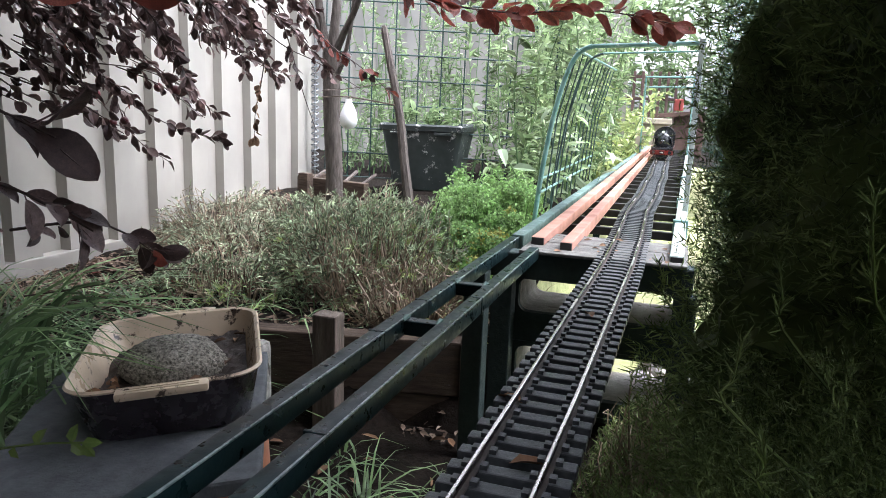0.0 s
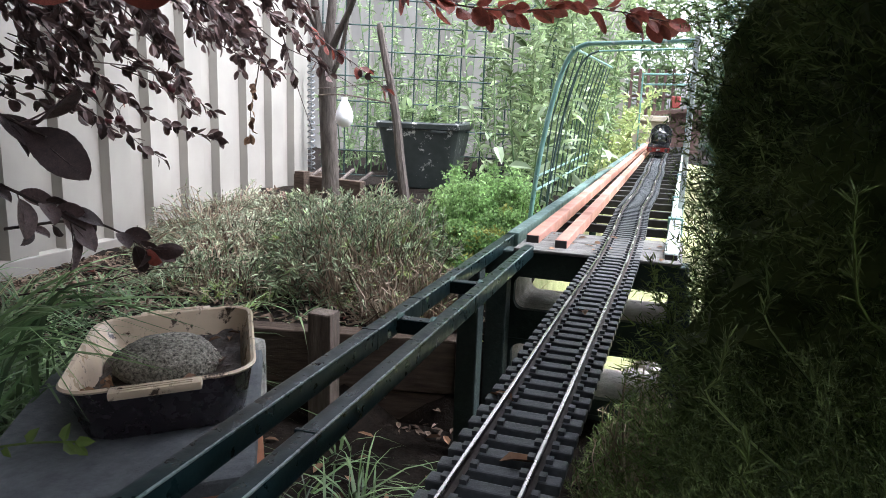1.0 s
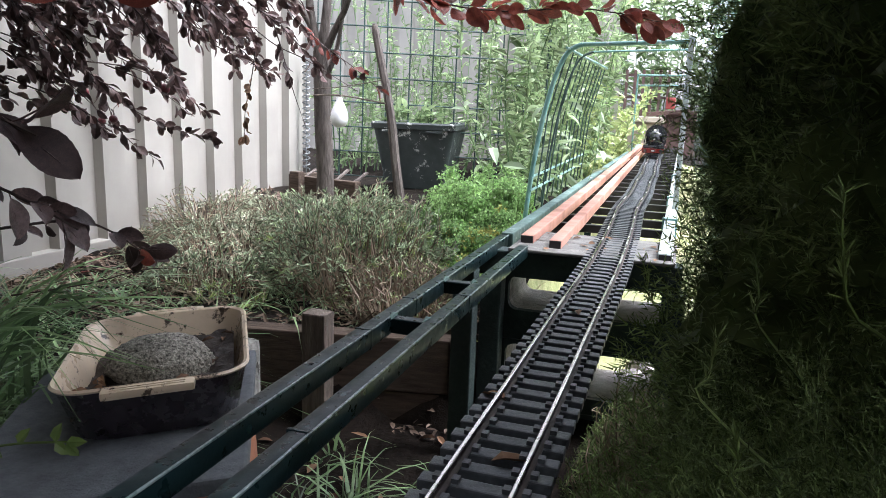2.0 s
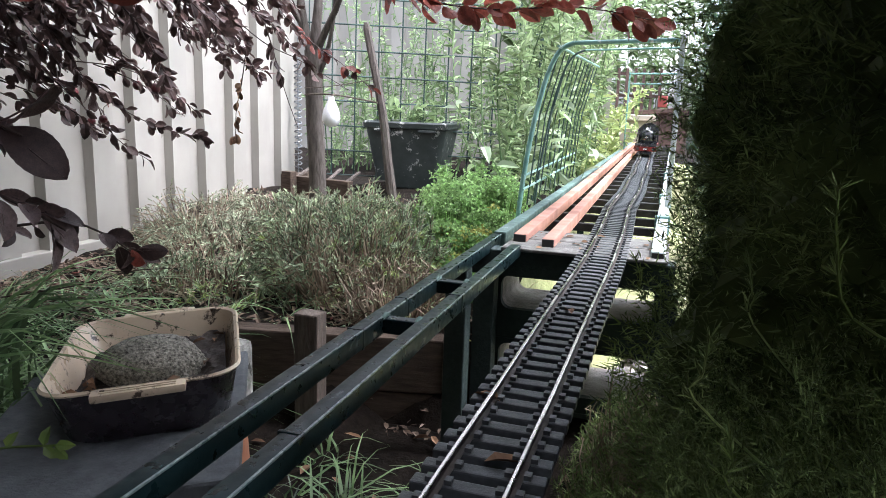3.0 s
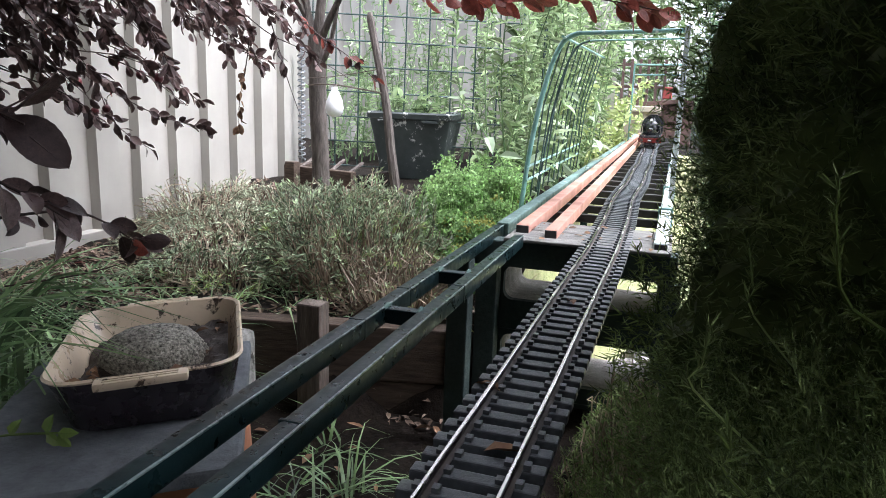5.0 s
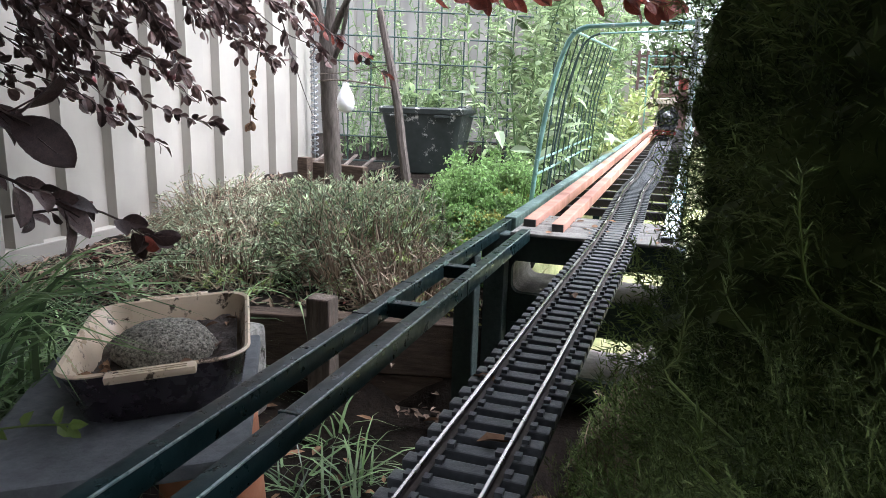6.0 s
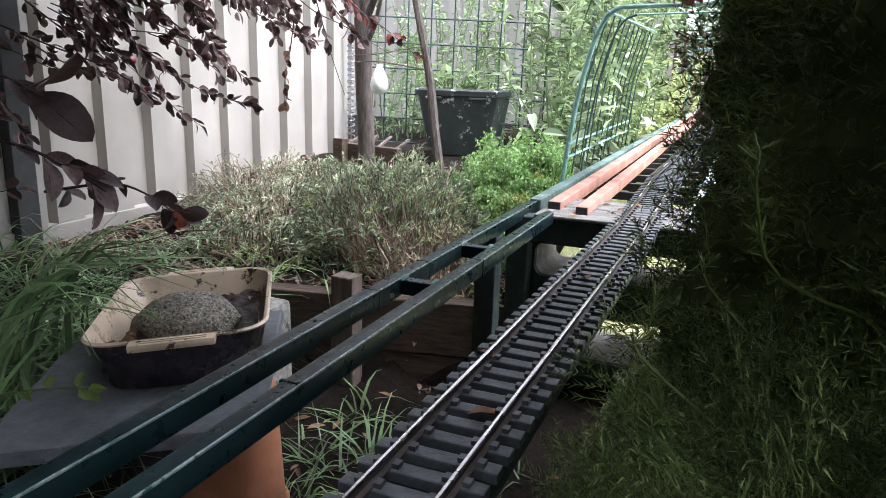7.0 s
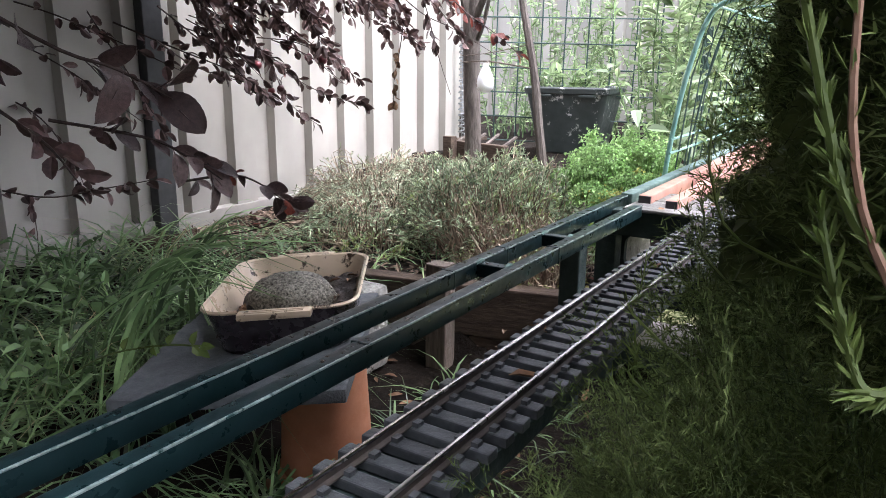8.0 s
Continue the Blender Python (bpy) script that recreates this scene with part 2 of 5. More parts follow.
M_DARKPOST = surf("dark_bronze_fence_post", (0.025, 0.026, 0.027), (0.045, 0.045, 0.045), 30, 0.5, bump=0.05)


# ---- tools ----
class Geo:
    """Gathers corners and faces of one mesh."""

    def __init__(self):
        self.v, self.f = [], []

    def add(self, verts, faces):
        n = len(self.v)
        self.v += [tuple(p) for p in verts]
        self.f += [tuple(i + n for i in q) for q in faces]
        return self

    def box(self, lo, hi, bevel=0.0, m=None):
        bm = bmesh.new()
        size = [b - a for a, b in zip(lo, hi)]
        mid = [(a + b) / 2 for a, b in zip(lo, hi)]
        bmesh.ops.create_cube(bm, size=1, matrix=Matrix.Translation(mid) @ Matrix.Diagonal((*size, 1)))
        if bevel:
            bmesh.ops.bevel(bm, geom=bm.edges[:], offset=bevel, segments=2, affect="EDGES", profile=0.6)
        if m:
            bmesh.ops.transform(bm, matrix=m, verts=bm.verts[:])
        bm.verts.index_update()
        self.add([v.co[:] for v in bm.verts], [[v.index for v in f.verts] for f in bm.faces])
        bm.free()
        return self

    def tube(self, pts, radii, n=8, cap=True):
        pts = [Vector(p) for p in pts]
        if not isinstance(radii, (list, tuple)):
            radii = [radii] * len(pts)
        rings, up = [], Vector((0.31, 0.17, 0.93))
        for i, p in enumerate(pts):
            d = (pts[min(i + 1, len(pts) - 1)] - pts[max(i - 1, 0)]).normalized()
            a = d.cross(up)
            a = (a if a.length > 1e-3 else d.cross(Vector((1, 0, 0)))).normalized()
            b = d.cross(a)
            rings.append([p + radii[i] * (math.cos(t) * a + math.sin(t) * b) for t in [2 * math.pi * k / n for k in range(n)]])
        faces = [(i * n + k, i * n + (k + 1) % n, (i + 1) * n + (k + 1) % n, (i + 1) * n + k) for i in range(len(pts) - 1) for k in range(n)]
        if cap:
            faces += [tuple(range(n))[::-1], tuple((len(pts) - 1) * n + k for k in range(n))]
        return self.add([q for r in rings for q in r], faces)

    def lathe(self, profile, n=24, m=None):
        """profile: (radius, height) from bottom to top, turned round z."""
        m = m or Matrix()
        verts = [m @ Vector((r * math.cos(2 * math.pi * k / n), r * math.sin(2 * math.pi * k / n), z)) for r, z in profile for k in range(n)]
        faces = [(i * n + k, i * n + (k + 1) % n, (i + 1) * n + (k + 1) % n, (i + 1) * n + k) for i in range(len(profile) - 1) for k in range(n)]
        faces += [tuple(range(n))[::-1], tuple((len(profile) - 1) * n + k for k in range(n))]
        return self.add(verts, faces)


def placed(ob):
    """The pose of ob in the world by its chain of parents."""
    m = ob.matrix_basis.copy()
    while ob.parent:
        ob = ob.parent
        m = ob.matrix_basis @ m
    return m


def mesh_of(name, geo, material, smooth=False):
    me = bpy.data.meshes.new(name)
    v, f = (geo.v, geo.f) if isinstance(geo, Geo) else geo
    me.from_pydata(v, [], f)
    me.materials.append(material)
    if smooth:
        me.polygons.foreach_set("use_smooth", [True] * len(me.polygons))
        me.set_sharp_from_angle(angle=radians(40))
    me.update()
    return me


def part(name, geo, material, parent, label="", smooth=False, local=False):
    """One mesh under a thing or a part; geo is in world places unless local."""
    me = mesh_of(name, geo, material, smooth)
    if not local:
        me.transform(placed(parent).inverted())
    ob = new(name, me)
    ob.parent = parent
    return tagged(ob, label)


def thing(name, at, label, category, group="", kind="", m=None):
    ob = new(name)
    ob.empty_display_size = 0.05
    ob.matrix_basis = m or Matrix.Translation(at)
    return tagged(ob, label, category, group, kind)


def solid(name, geo, material, label, category, group="", kind="", smooth=False, at=None):
    """A thing that is one mesh, with its origin at its place."""
    me = mesh_of(name, geo, material, smooth)
    ob = new(name, me)
    if at:
        me.transform(Matrix.Translation(at).inverted())
        ob.matrix_basis = Matrix.Translation(at)
    return tagged(ob, label, category, group, kind)


def unit(a):
    return a / np.maximum(np.linalg.norm(a, axis=-1, keepdims=True), 1e-9)


def leaf_cloud(P, D, N, length, width, fold=0.25, curl=0.2):
    """Pointed oval leaves: base P, along D, facing N; arrays. Eight corners a leaf."""
    D = unit(D)
    S = unit(np.cross(D, N))
    N = np.cross(S, D)
    L, W = length[:, None], width[:, None]

    def at(u, s, h):
        return P + D * L * u + S * W * s + N * (W * h - L * curl * u * u)
    V = np.stack([at(0, 0, 0), at(0.3, -0.42, fold), at(0.3, 0, 0), at(0.3, 0.42, fold),
                  at(0.7, -0.36, fold), at(0.7, 0, 0), at(0.7, 0.36, fold), at(1, 0, 0)], 1)
    n = len(P)
    T = np.array([(0, 2, 1), (0, 3, 2), (4, 5, 7), (5, 6, 7)])
    Q = np.array([(1, 2, 5, 4), (2, 3, 6, 5)])
    o = (np.arange(n) * 8)[:, None, None]
    F = (T + o).reshape(-1, 3).tolist() + (Q + o).reshape(-1, 4).tolist()
    return V.reshape(-1, 3).tolist(), F


def small_leaves(P, D, N, length, width, fold=0.3):
    """Tiny folded leaves, five corners each."""
    D = unit(D)
    S = unit(np.cross(D, N))
    N = np.cross(S, D)
    L, W = length[:, None], width[:, None]
    V = np.stack([P, P + D * L * 0.5 - S * W * 0.5 + N * W * fold, P + D * L * 0.5, P + D * L * 0.5 + S * W * 0.5 + N * W * fold, P + D * L - N * L * 0.15], 1)
    F = np.array([(0, 2, 1), (0, 3, 2), (1, 2, 4), (2, 3, 4)]) + (np.arange(len(P)) * 5)[:, None, None]
    return V.reshape(-1, 3).tolist(), F.reshape(-1, 3).tolist()


def round_leaves(P, D, N, length, width, fold=0.2, curl=0.3):
    """Blunt rounded leaves, fourteen corners each."""
    D = unit(D)
    S = unit(np.cross(D, N))
    N = np.cross(S, D)
    L, W = length[:, None], width[:, None]
    rows = [P]
    for u, w in ((0.14, 0.24), (0.38, 0.45), (0.68, 0.47), (0.90, 0.27)):
        for s in (-1, 0, 1):
            rows.append(P + D * L * u + S * W * s * w + N * (W * fold * abs(s) * w * 2 - L * curl * u * u))
    rows.append(P + D * L - N * L * curl)
    T = np.array([(0, 2, 1), (0, 3, 2), (10, 11, 13), (11, 12, 13)])
    Q = np.array([(a + s, a + s + 1, a + s + 4, a + s + 3) for a in (1, 4, 7) for s in (0, 1)])
    o = (np.arange(len(P)) * 14)[:, None, None]
    return np.stack(rows, 1).reshape(-1, 3).tolist(), (T + o).reshape(-1, 3).tolist() + (Q + o).reshape(-1, 4).tolist()


def blades(P, D, length, width, droop=0.5, seg=4):
    """Grass: ribbons from P along D that bend over; arrays."""
    n = len(P)
    D = unit(D)
    flat = D * np.array([1, 1, 0.0]) + 1e-4
    out = unit(flat)
    S = unit(np.cross(D, np.array([0.1, 0.05, 1.0])))
    L, W = length[:, None], width[:, None]
    rows = []
    for k in range(seg + 1):
        u = k / seg
        c = P + D * L * u + out * L * 0.5 * droop * u * u + np.array([0, 0, -1.0]) * L * droop * 0.75 * u ** 2.5
        w = W * (0.55 + 0.45 * math.sin(math.pi * min(u + 0.25, 1.0))) * (1 - u ** 3)
        rows += [c - S * w / 2, c + S * w / 2]
    V = np.stack(rows, 1)
    k = 2 * (seg + 1)
    F = np.concatenate([(np.array([[2 * i, 2 * i + 1, 2 * i + 3, 2 * i + 2] for i in range(seg)]) + o * k) for o in range(n)])
    return V.reshape(-1, 3).tolist(), F.tolist()


def joined(*sets):
    v, f = [], []
    for a, b in sets:
        n = len(v)
        v += a
        f += [tuple(i + n for i in q) for q in b]
    return v, f


def lerp_path(pts, n):
    """n points along a polyline, evenly by its own parameter."""
    pts = np.array(pts, float)
    s = np.linspace(0, len(pts) - 1, n)
    i = np.minimum(s.astype(int), len(pts) - 2)
    t = (s - i)[:, None]
    q = pts[np.maximum(i - 1, 0)], pts[i], pts[i + 1], pts[np.minimum(i + 2, len(pts) - 1)]
    return 0.5 * (2 * q[1] + (q[2] - q[0]) * t + (2 * q[0] - 5 * q[1] + 4 * q[2] - q[3]) * t * t + (3 * q[1] - q[0] - 3 * q[2] + q[3]) * t ** 3)


R = np.random.RandomState(7)


def spread(n, lo, hi):
    return R.uniform(lo, hi, (n, len(lo)))


def swirl(n, up=0.0):
    d = R.normal(size=(n, 3))
    d[:, 2] += up
    return unit(d)

# ---- ground and fences ----
def ease(a, b, x):
    t = np.clip((np.asarray(x, float) - a) / (b - a), 0, 1)
    return t * t * (3 - 2 * t)


def ground_z(x, y):
    """Height of the ground: low by the track, a raised bed behind the edging board, a bank by the fence."""
    x, y = np.asarray(x, float), np.asarray(y, float)
    edge = 1.174 + 0.228 * (x + 0.35)
    low = 0.10 - 0.05 * ease(0.0, 0.4, x) + 0.25 * ease(4.6, 5.4, y)
    bank = 0.10 * ease(-0.62, -0.85, x) + 0.04 * ease(-1.0, -1.3, x)
    bed = 0.245 + 0.095 * ease(1.25, 2.4, y)
    inside = ease(-0.005, 0.03, y - edge) * ease(-0.30, -0.335, x)
    z = (low + bank) * (1 - inside) + bed * inside
    return z + 0.008 * np.sin(23 * x + 3 * np.sin(11 * y)) * np.sin(19 * y + 2 * np.sin(9 * x))


gx = np.concatenate([[-1500, -300, -60, -15, -6], np.arange(-3, 3.001, 0.05), [6, 15, 60, 300, 1500]])
gy = np.concatenate([[-1500, -300, -60, -15, -5], np.arange(-2.2, 7.001, 0.05), [12, 30, 80, 300, 1500]])
X, Y = np.meshgrid(gx, gy, indexing="ij")
Z = ground_z(X, Y)
nx, ny = X.shape
idx = np.arange(nx * ny).reshape(nx, ny)
quads = np.stack([idx[:-1, :-1], idx[1:, :-1], idx[1:, 1:], idx[:-1, 1:]], -1).reshape(-1, 4)
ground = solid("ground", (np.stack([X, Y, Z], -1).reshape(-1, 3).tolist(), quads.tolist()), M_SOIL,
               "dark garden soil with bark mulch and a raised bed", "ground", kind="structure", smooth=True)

FX, PITCH = -1.47, 0.162


def sheet_profile(a0, a1):
    """Trapezoid ribs along the fence: (along, depth) corners."""
    k0 = math.ceil((a0 - 1.716) / PITCH)
    out = []
    k = k0
    while 1.716 + (k + 1) * PITCH <= a1:
        s = 1.716 + k * PITCH
        out += [(s - 0.004, 0.030), (s, 0.0), (s + 0.078, 0.0), (s + 0.090, 0.030)]
        k += 1
    return out + [(out[-1][0] + 0.072, 0.030)]


def ribbed_sheet(a0, a1, z0, z1, along_x=None):
    g = Geo()
    pr = sheet_profile(a0, a1)
    for thick in (0.0, 0.002):
        if along_x is None:
            g.v += [(FX - d - thick, a, z) for a, d in pr for z in (z0, z1)]
        else:
            g.v += [(a, along_x + d + thick, z) for a, d in pr for z in (z0, z1)]
    n = 2 * len(pr)
    for i in range(len(pr) - 1):
        g.f += [(2 * i, 2 * i + 2, 2 * i + 3, 2 * i + 1), (n + 2 * i, n + 2 * i + 1, n + 2 * i + 3, n + 2 * i + 2)]
    return g


fence = thing("fence_side", (FX, 1.3, 0.25), "cream ribbed steel sheet garden fence on a base channel", "fence", kind="structure")
part("fence_sheet", ribbed_sheet(1.06, 2.74, 0.262, 2.0), M_FENCE, fence)
part("fence_sheet", ribbed_sheet(-2.4, 1.11, 0.262, 2.0), M_FENCE, fence)
part("base_channel", Geo().box((FX - 0.036, -2.4, 0.235), (FX + 0.008, 2.72, 0.284), 0.003), M_FENCE, fence)
part("top_channel", Geo().box((FX - 0.036, -2.4, 1.985), (FX + 0.008, 2.72, 2.03), 0.003), M_FENCE, fence)
post = Geo().box((FX - 0.045, 1.105, 0.15), (FX + 0.032, 1.160, 2.05), 0.003)
part("fence_post", post, M_DARKPOST, fence, "dark bronze steel fence post")
part("post_flange", Geo().box((FX - 0.04, 1.162, 0.15), (FX + 0.02, 1.187, 2.05), 0.003), M_FENCE, fence)

# unseen wall added behind the camera to close the place and limit light
rear = thing("wall_rear", (0.3, -1.5, 0.1), "dull rendered wall added unseen behind the garden bed", "wall", kind="structure")
part("wall_face", Geo().box((-1.5, -1.7, 0.0), (2.6, -1.5, 2.9), 0.005), M_RENDER, rear)
back = thing("fence_back", (-1.7, 4.62, 0.3), "white ribbed steel sheet fence behind the vegetable bed", "fence", kind="structure")
part("fence_sheet", ribbed_sheet(-3.2, -0.30, 0.3, 2.0, along_x=4.6), M_FENCE, back)
part("top_channel", Geo().box((-3.2, 4.59, 1.985), (-0.42, 4.64, 2.03), 0.003), M_FENCE, back)

# ---- garden railway ----
def track_x(y):
    """Middle of the track: straight, then wandering a little on the far bridge."""
    y = np.asarray(y, float)
    line = np.interp(y, (0.2, 0.55, 1.15, 1.45, 1.8, 2.15, 2.9, 3.9, 6.2), (-0.0915, -0.0882, -0.0882, -0.093, -0.104, -0.1005, -0.106, -0.127, -0.141))
    return line + 0.0016 * np.sin(9.0 * y) * ease(1.5, 2.2, y)


TOP, GAUGE = 0.45, 0.0227


def track_z(y):
    """Height of the rail heads: the near board bows up a little."""
    return np.interp(y, (-0.5, 0.0, 0.2, 0.4, 0.55, 0.7, 0.85, 1.0, 1.15, 1.3), (0.452, 0.4545, 0.4567, 0.4584, 0.459, 0.4582, 0.4562, 0.453, 0.4505, TOP))


track = thing("model_railway_track", (-0.0905, 0.3, 0.436), "garden railway track, bright worn rails on black plastic sleepers", "track")
ys = np.concatenate([np.arange(-0.5, 1.3, 0.05), np.arange(1.35, 5.4, 0.05)])
for side in (-1, 1):
    head, web = Geo(), Geo()
    for g, pr in ((head, [(-0.0014, -0.0022), (-0.0014, -0.0005), (-0.0009, 0), (0.0009, 0), (0.0014, -0.0005), (0.0014, -0.0022)]),
                  (web, [(-0.004, -0.0085), (-0.004, -0.0075), (-0.0008, -0.0065), (-0.0008, -0.0022), (0.0008, -0.0022), (0.0008, -0.0065), (0.004, -0.0075), (0.004, -0.0085)])):
        k = len(pr)
        for y in ys:
            g.v += [(float(track_x(y)) + side * GAUGE + a, float(y), float(track_z(y)) + b) for a, b in pr]
        for i in range(len(ys) - 1):
            g.f += [(i * k + j, i * k + (j + 1) % k, (i + 1) * k + (j + 1) % k, (i + 1) * k + j) for j in range(k)]
        g.f += [tuple(range(k))]
    rail = part("rail", head, M_RAIL, track, "bright worn rail head")
    part("rail_web", web, M_RAILSIDE, rail, "brown rail side")

plank = Geo()
for y in np.arange(-0.5, 1.201, 0.05):
    z = float(track_z(y))
    plank.v += [(-0.126, float(y), z - 0.033), (-0.126, float(y), z - 0.0172), (-0.053, float(y), z - 0.0172), (-0.053, float(y), z - 0.033)]
n = len(plank.v) // 4
plank.f = [(4 * i + k, 4 * i + (k + 1) % 4, 4 * i + 4 + (k + 1) % 4, 4 * i + 4 + k) for i in range(n - 1) for k in range(4)] + [(3, 2, 1, 0), tuple(4 * n - 4 + k for k in range(4))]
solid("track_board", plank, M_BLOCKPAINT, "dark painted timber board carrying the track", "board", at=(-0.09, 0.35, 0.418))

# ladder of two square tubes beside the track
ladder = thing("steel_ladder_frame", (-0.257, 0.4, 0.415), "dark green painted square steel tubes joined by rungs", "frame")
part("tube", Geo().box((-0.2995, -0.7, 0.426), (-0.2815, 1.29, 0.4475), 0.0035), M_GREENPAINT, ladder, smooth=True)
skew = Matrix.Translation((-0.2325, 0.3, 0.43675)) @ Matrix.Rotation(radians(0.2), 4, "Z")
part("tube", Geo().box((-0.0088, -1.0, -0.01075), (0.0088, 0.905, 0.01075), 0.0035, skew), M_GREENPAINT, ladder, smooth=True)
# pale strips paint the highlight along the top edges, mixed with worn paint
part("worn_edge", Geo().box((-0.2832, -0.7, 0.4459), (-0.2811, 1.288, 0.4479), 0.0009), M_EDGE, ladder, "pale edge of worn paint and painted highlight", smooth=True)
part("worn_edge", Geo().box((0.0070, -1.0, 0.0091), (0.0092, 0.903, 0.0112), 0.0009, skew), M_EDGE, ladder, "pale edge of worn paint and painted highlight", smooth=True)
for y in (0.722, 0.912):
    part("rung", Geo().box((-0.282, y - 0.008, 0.428), (-0.241, y + 0.008, 0.4455), 0.002), M_GREENPAINT, ladder)
    for x in (-0.2815, -0.2415):
        part("weld", Geo().tube([(x, y - 0.010, 0.4455), (x, y, 0.4475), (x, y + 0.010, 0.4455)], [0.002, 0.0034, 0.002], 6), M_GREENOLD, ladder, smooth=True)
for x, y in ((-0.2905, 0.795), (-0.234, 0.835), (-0.234, 0.425), (-0.2905, 0.66)):
    part("seam", Geo().box((x - 0.0094, y, 0.4255), (x + 0.0094, y + 0.004, 0.4481), 0.001), M_GREENPAINT, ladder)
for y in (0.55, 0.66, 0.97):
    part("screw", Geo().lathe([(0.0022, 0.0), (0.0022, 0.0008), (0.001, 0.0012)], 8, Matrix.Translation((-0.2905, y, 0.4474))), M_PINKEND, ladder)


# pier: dark painted hollow blocks and beams below the joint
pier = thing("pier", (-0.14, 1.3, 0.0), "dark green painted beam on hollow concrete blocks under the bridge joint", "pier")
part("beam", Geo().box((-0.315, 1.205, 0.388), (0.03, 1.245, 0.434), 0.003), M_BLOCKPAINT, pier, "dark green beam")
part("deck_board", Geo().box((-0.262, 1.200, 0.4345), (0.018, 1.30, 0.4405), 0.002), M_PLANK, pier, "weathered pale board")
part("deck_board", Geo().box((-0.262, 1.303, 0.4345), (0.018, 1.40, 0.4405), 0.002), M_PLANK, pier, "weathered pale board")


def hollow_block(x0, x1, y0, y1, z0, z1, holes):
    """A block whose rounded cores run through along y."""
    bm = bmesh.new()
    outer = [bm.verts.new((x, y0, z)) for x, z in ((x0, z0), (x1, z0), (x1, z1), (x0, z1))]
    edges = [bm.edges.new((outer[i], outer[(i + 1) % 4])) for i in range(4)]
    for hx0, hx1, hz0, hz1 in holes:
        r = 0.018
        ring = []
        for cx, cz, a0 in ((hx1 - r, hz0 + r, -90), (hx1 - r, hz1 - r, 0), (hx0 + r, hz1 - r, 90), (hx0 + r, hz0 + r, 180)):
            for k in range(5):
                a = radians(a0 + k * 22.5)
                ring.append(bm.verts.new((cx + r * math.cos(a), y0, cz + r * math.sin(a))))
        edges += [bm.edges.new((ring[i], ring[(i + 1) % len(ring)])) for i in range(len(ring))]
    fill = bmesh.ops.triangle_fill(bm, edges=edges, use_beauty=True)
    faces = [f for f in fill["geom"] if isinstance(f, bmesh.types.BMFace)]
    ext = bmesh.ops.extrude_face_region(bm, geom=faces)
    bmesh.ops.translate(bm, vec=(0, y1 - y0, 0), verts=[v for v in ext["geom"] if isinstance(v, bmesh.types.BMVert)])
    bmesh.ops.recalc_face_normals(bm, faces=bm.faces[:])
    bm.verts.index_update()
    g = Geo().add([v.co[:] for v in bm.verts], [[v.index for v in f.verts] for f in bm.faces])
    bm.free()
    return g


for z0, z1, h0, h1 in ((0.262, 0.3865, 0.317, 0.381), (0.136, 0.2605, 0.166, 0.252), (0.01, 0.1345, 0.04, 0.126)):
    hole = [(-0.268, 0.004, h0, h1)]
    part("front_face", hollow_block(-0.298, 0.022, 1.247, 1.262, z0, z1, hole), M_BLOCKPAINT, pier, "dark green painted block face")
    part("hollow_block", hollow_block(-0.296, 0.02, 1.2625, 1.42, z0, z1, [(-0.270, 0.006, h0 - 0.002, h1 + 0.002)]), M_BLOCK, pier, "grey hollow concrete block")
for x in (-0.31, 0.001):
    part("post", Geo().box((x, 1.2065, 0.03), (x + 0.038, 1.2435, 0.3865), 0.003), M_BLOCKPAINT, pier, "dark green timber post")
part("post", Geo().box((-0.318, 1.062, 0.06), (-0.283, 1.097, 0.4245), 0.003), M_BLOCKPAINT, pier, "dark green timber post")

# far bridge: rails of tube on black cross bars
bridge = thing("footbridge_frame", (-0.14, 3.3, 0.4), "long bridge of faded green tubes with black cross bars", "bridge")
part("side_tube", Geo().box((-0.297, 1.292, 0.415), (-0.274, 5.6, 0.4505), 0.003), M_GREENOLD, bridge, "faded green tube")
part("side_tube", Geo().box((-0.012, 1.225, 0.418), (0.012, 5.6, 0.4515), 0.004), M_WHITEPIPE, bridge, "chalky white tube with green flecks")
part("tube_end", Geo().box((-0.010, 1.2215, 0.420), (0.010, 1.2245, 0.4495), 0.001), M_PINKEND, bridge)
for y in (1.62, 2.05, 2.8):
    part("clamp", Geo().box((-0.016, y, 0.414), (0.016, y + 0.022, 0.4555), 0.002), M_ARCH, bridge)
bar = mesh_of("cross_bar", Geo().box((-0.142, -0.008, -0.009), (0.130, 0.008, 0.009), 0.002), M_PINKEND)
for i in range(28):
    ob = new("cross_bar", bar)
    ob.parent = bridge
    ob.matrix_basis = placed(bridge).inverted() @ Matrix.Translation((-0.142, 1.45 + i * 0.148 + R.uniform(-0.012, 0.012), 0.4215))
for y in (2.6, 3.9, 5.1):
    for x in (-0.285, 0.0):
        part("leg", Geo().box((x - 0.012, y - 0.012, 0.0), (x + 0.012, y + 0.012, 0.4135), 0.002), M_GREENPAINT, bridge)
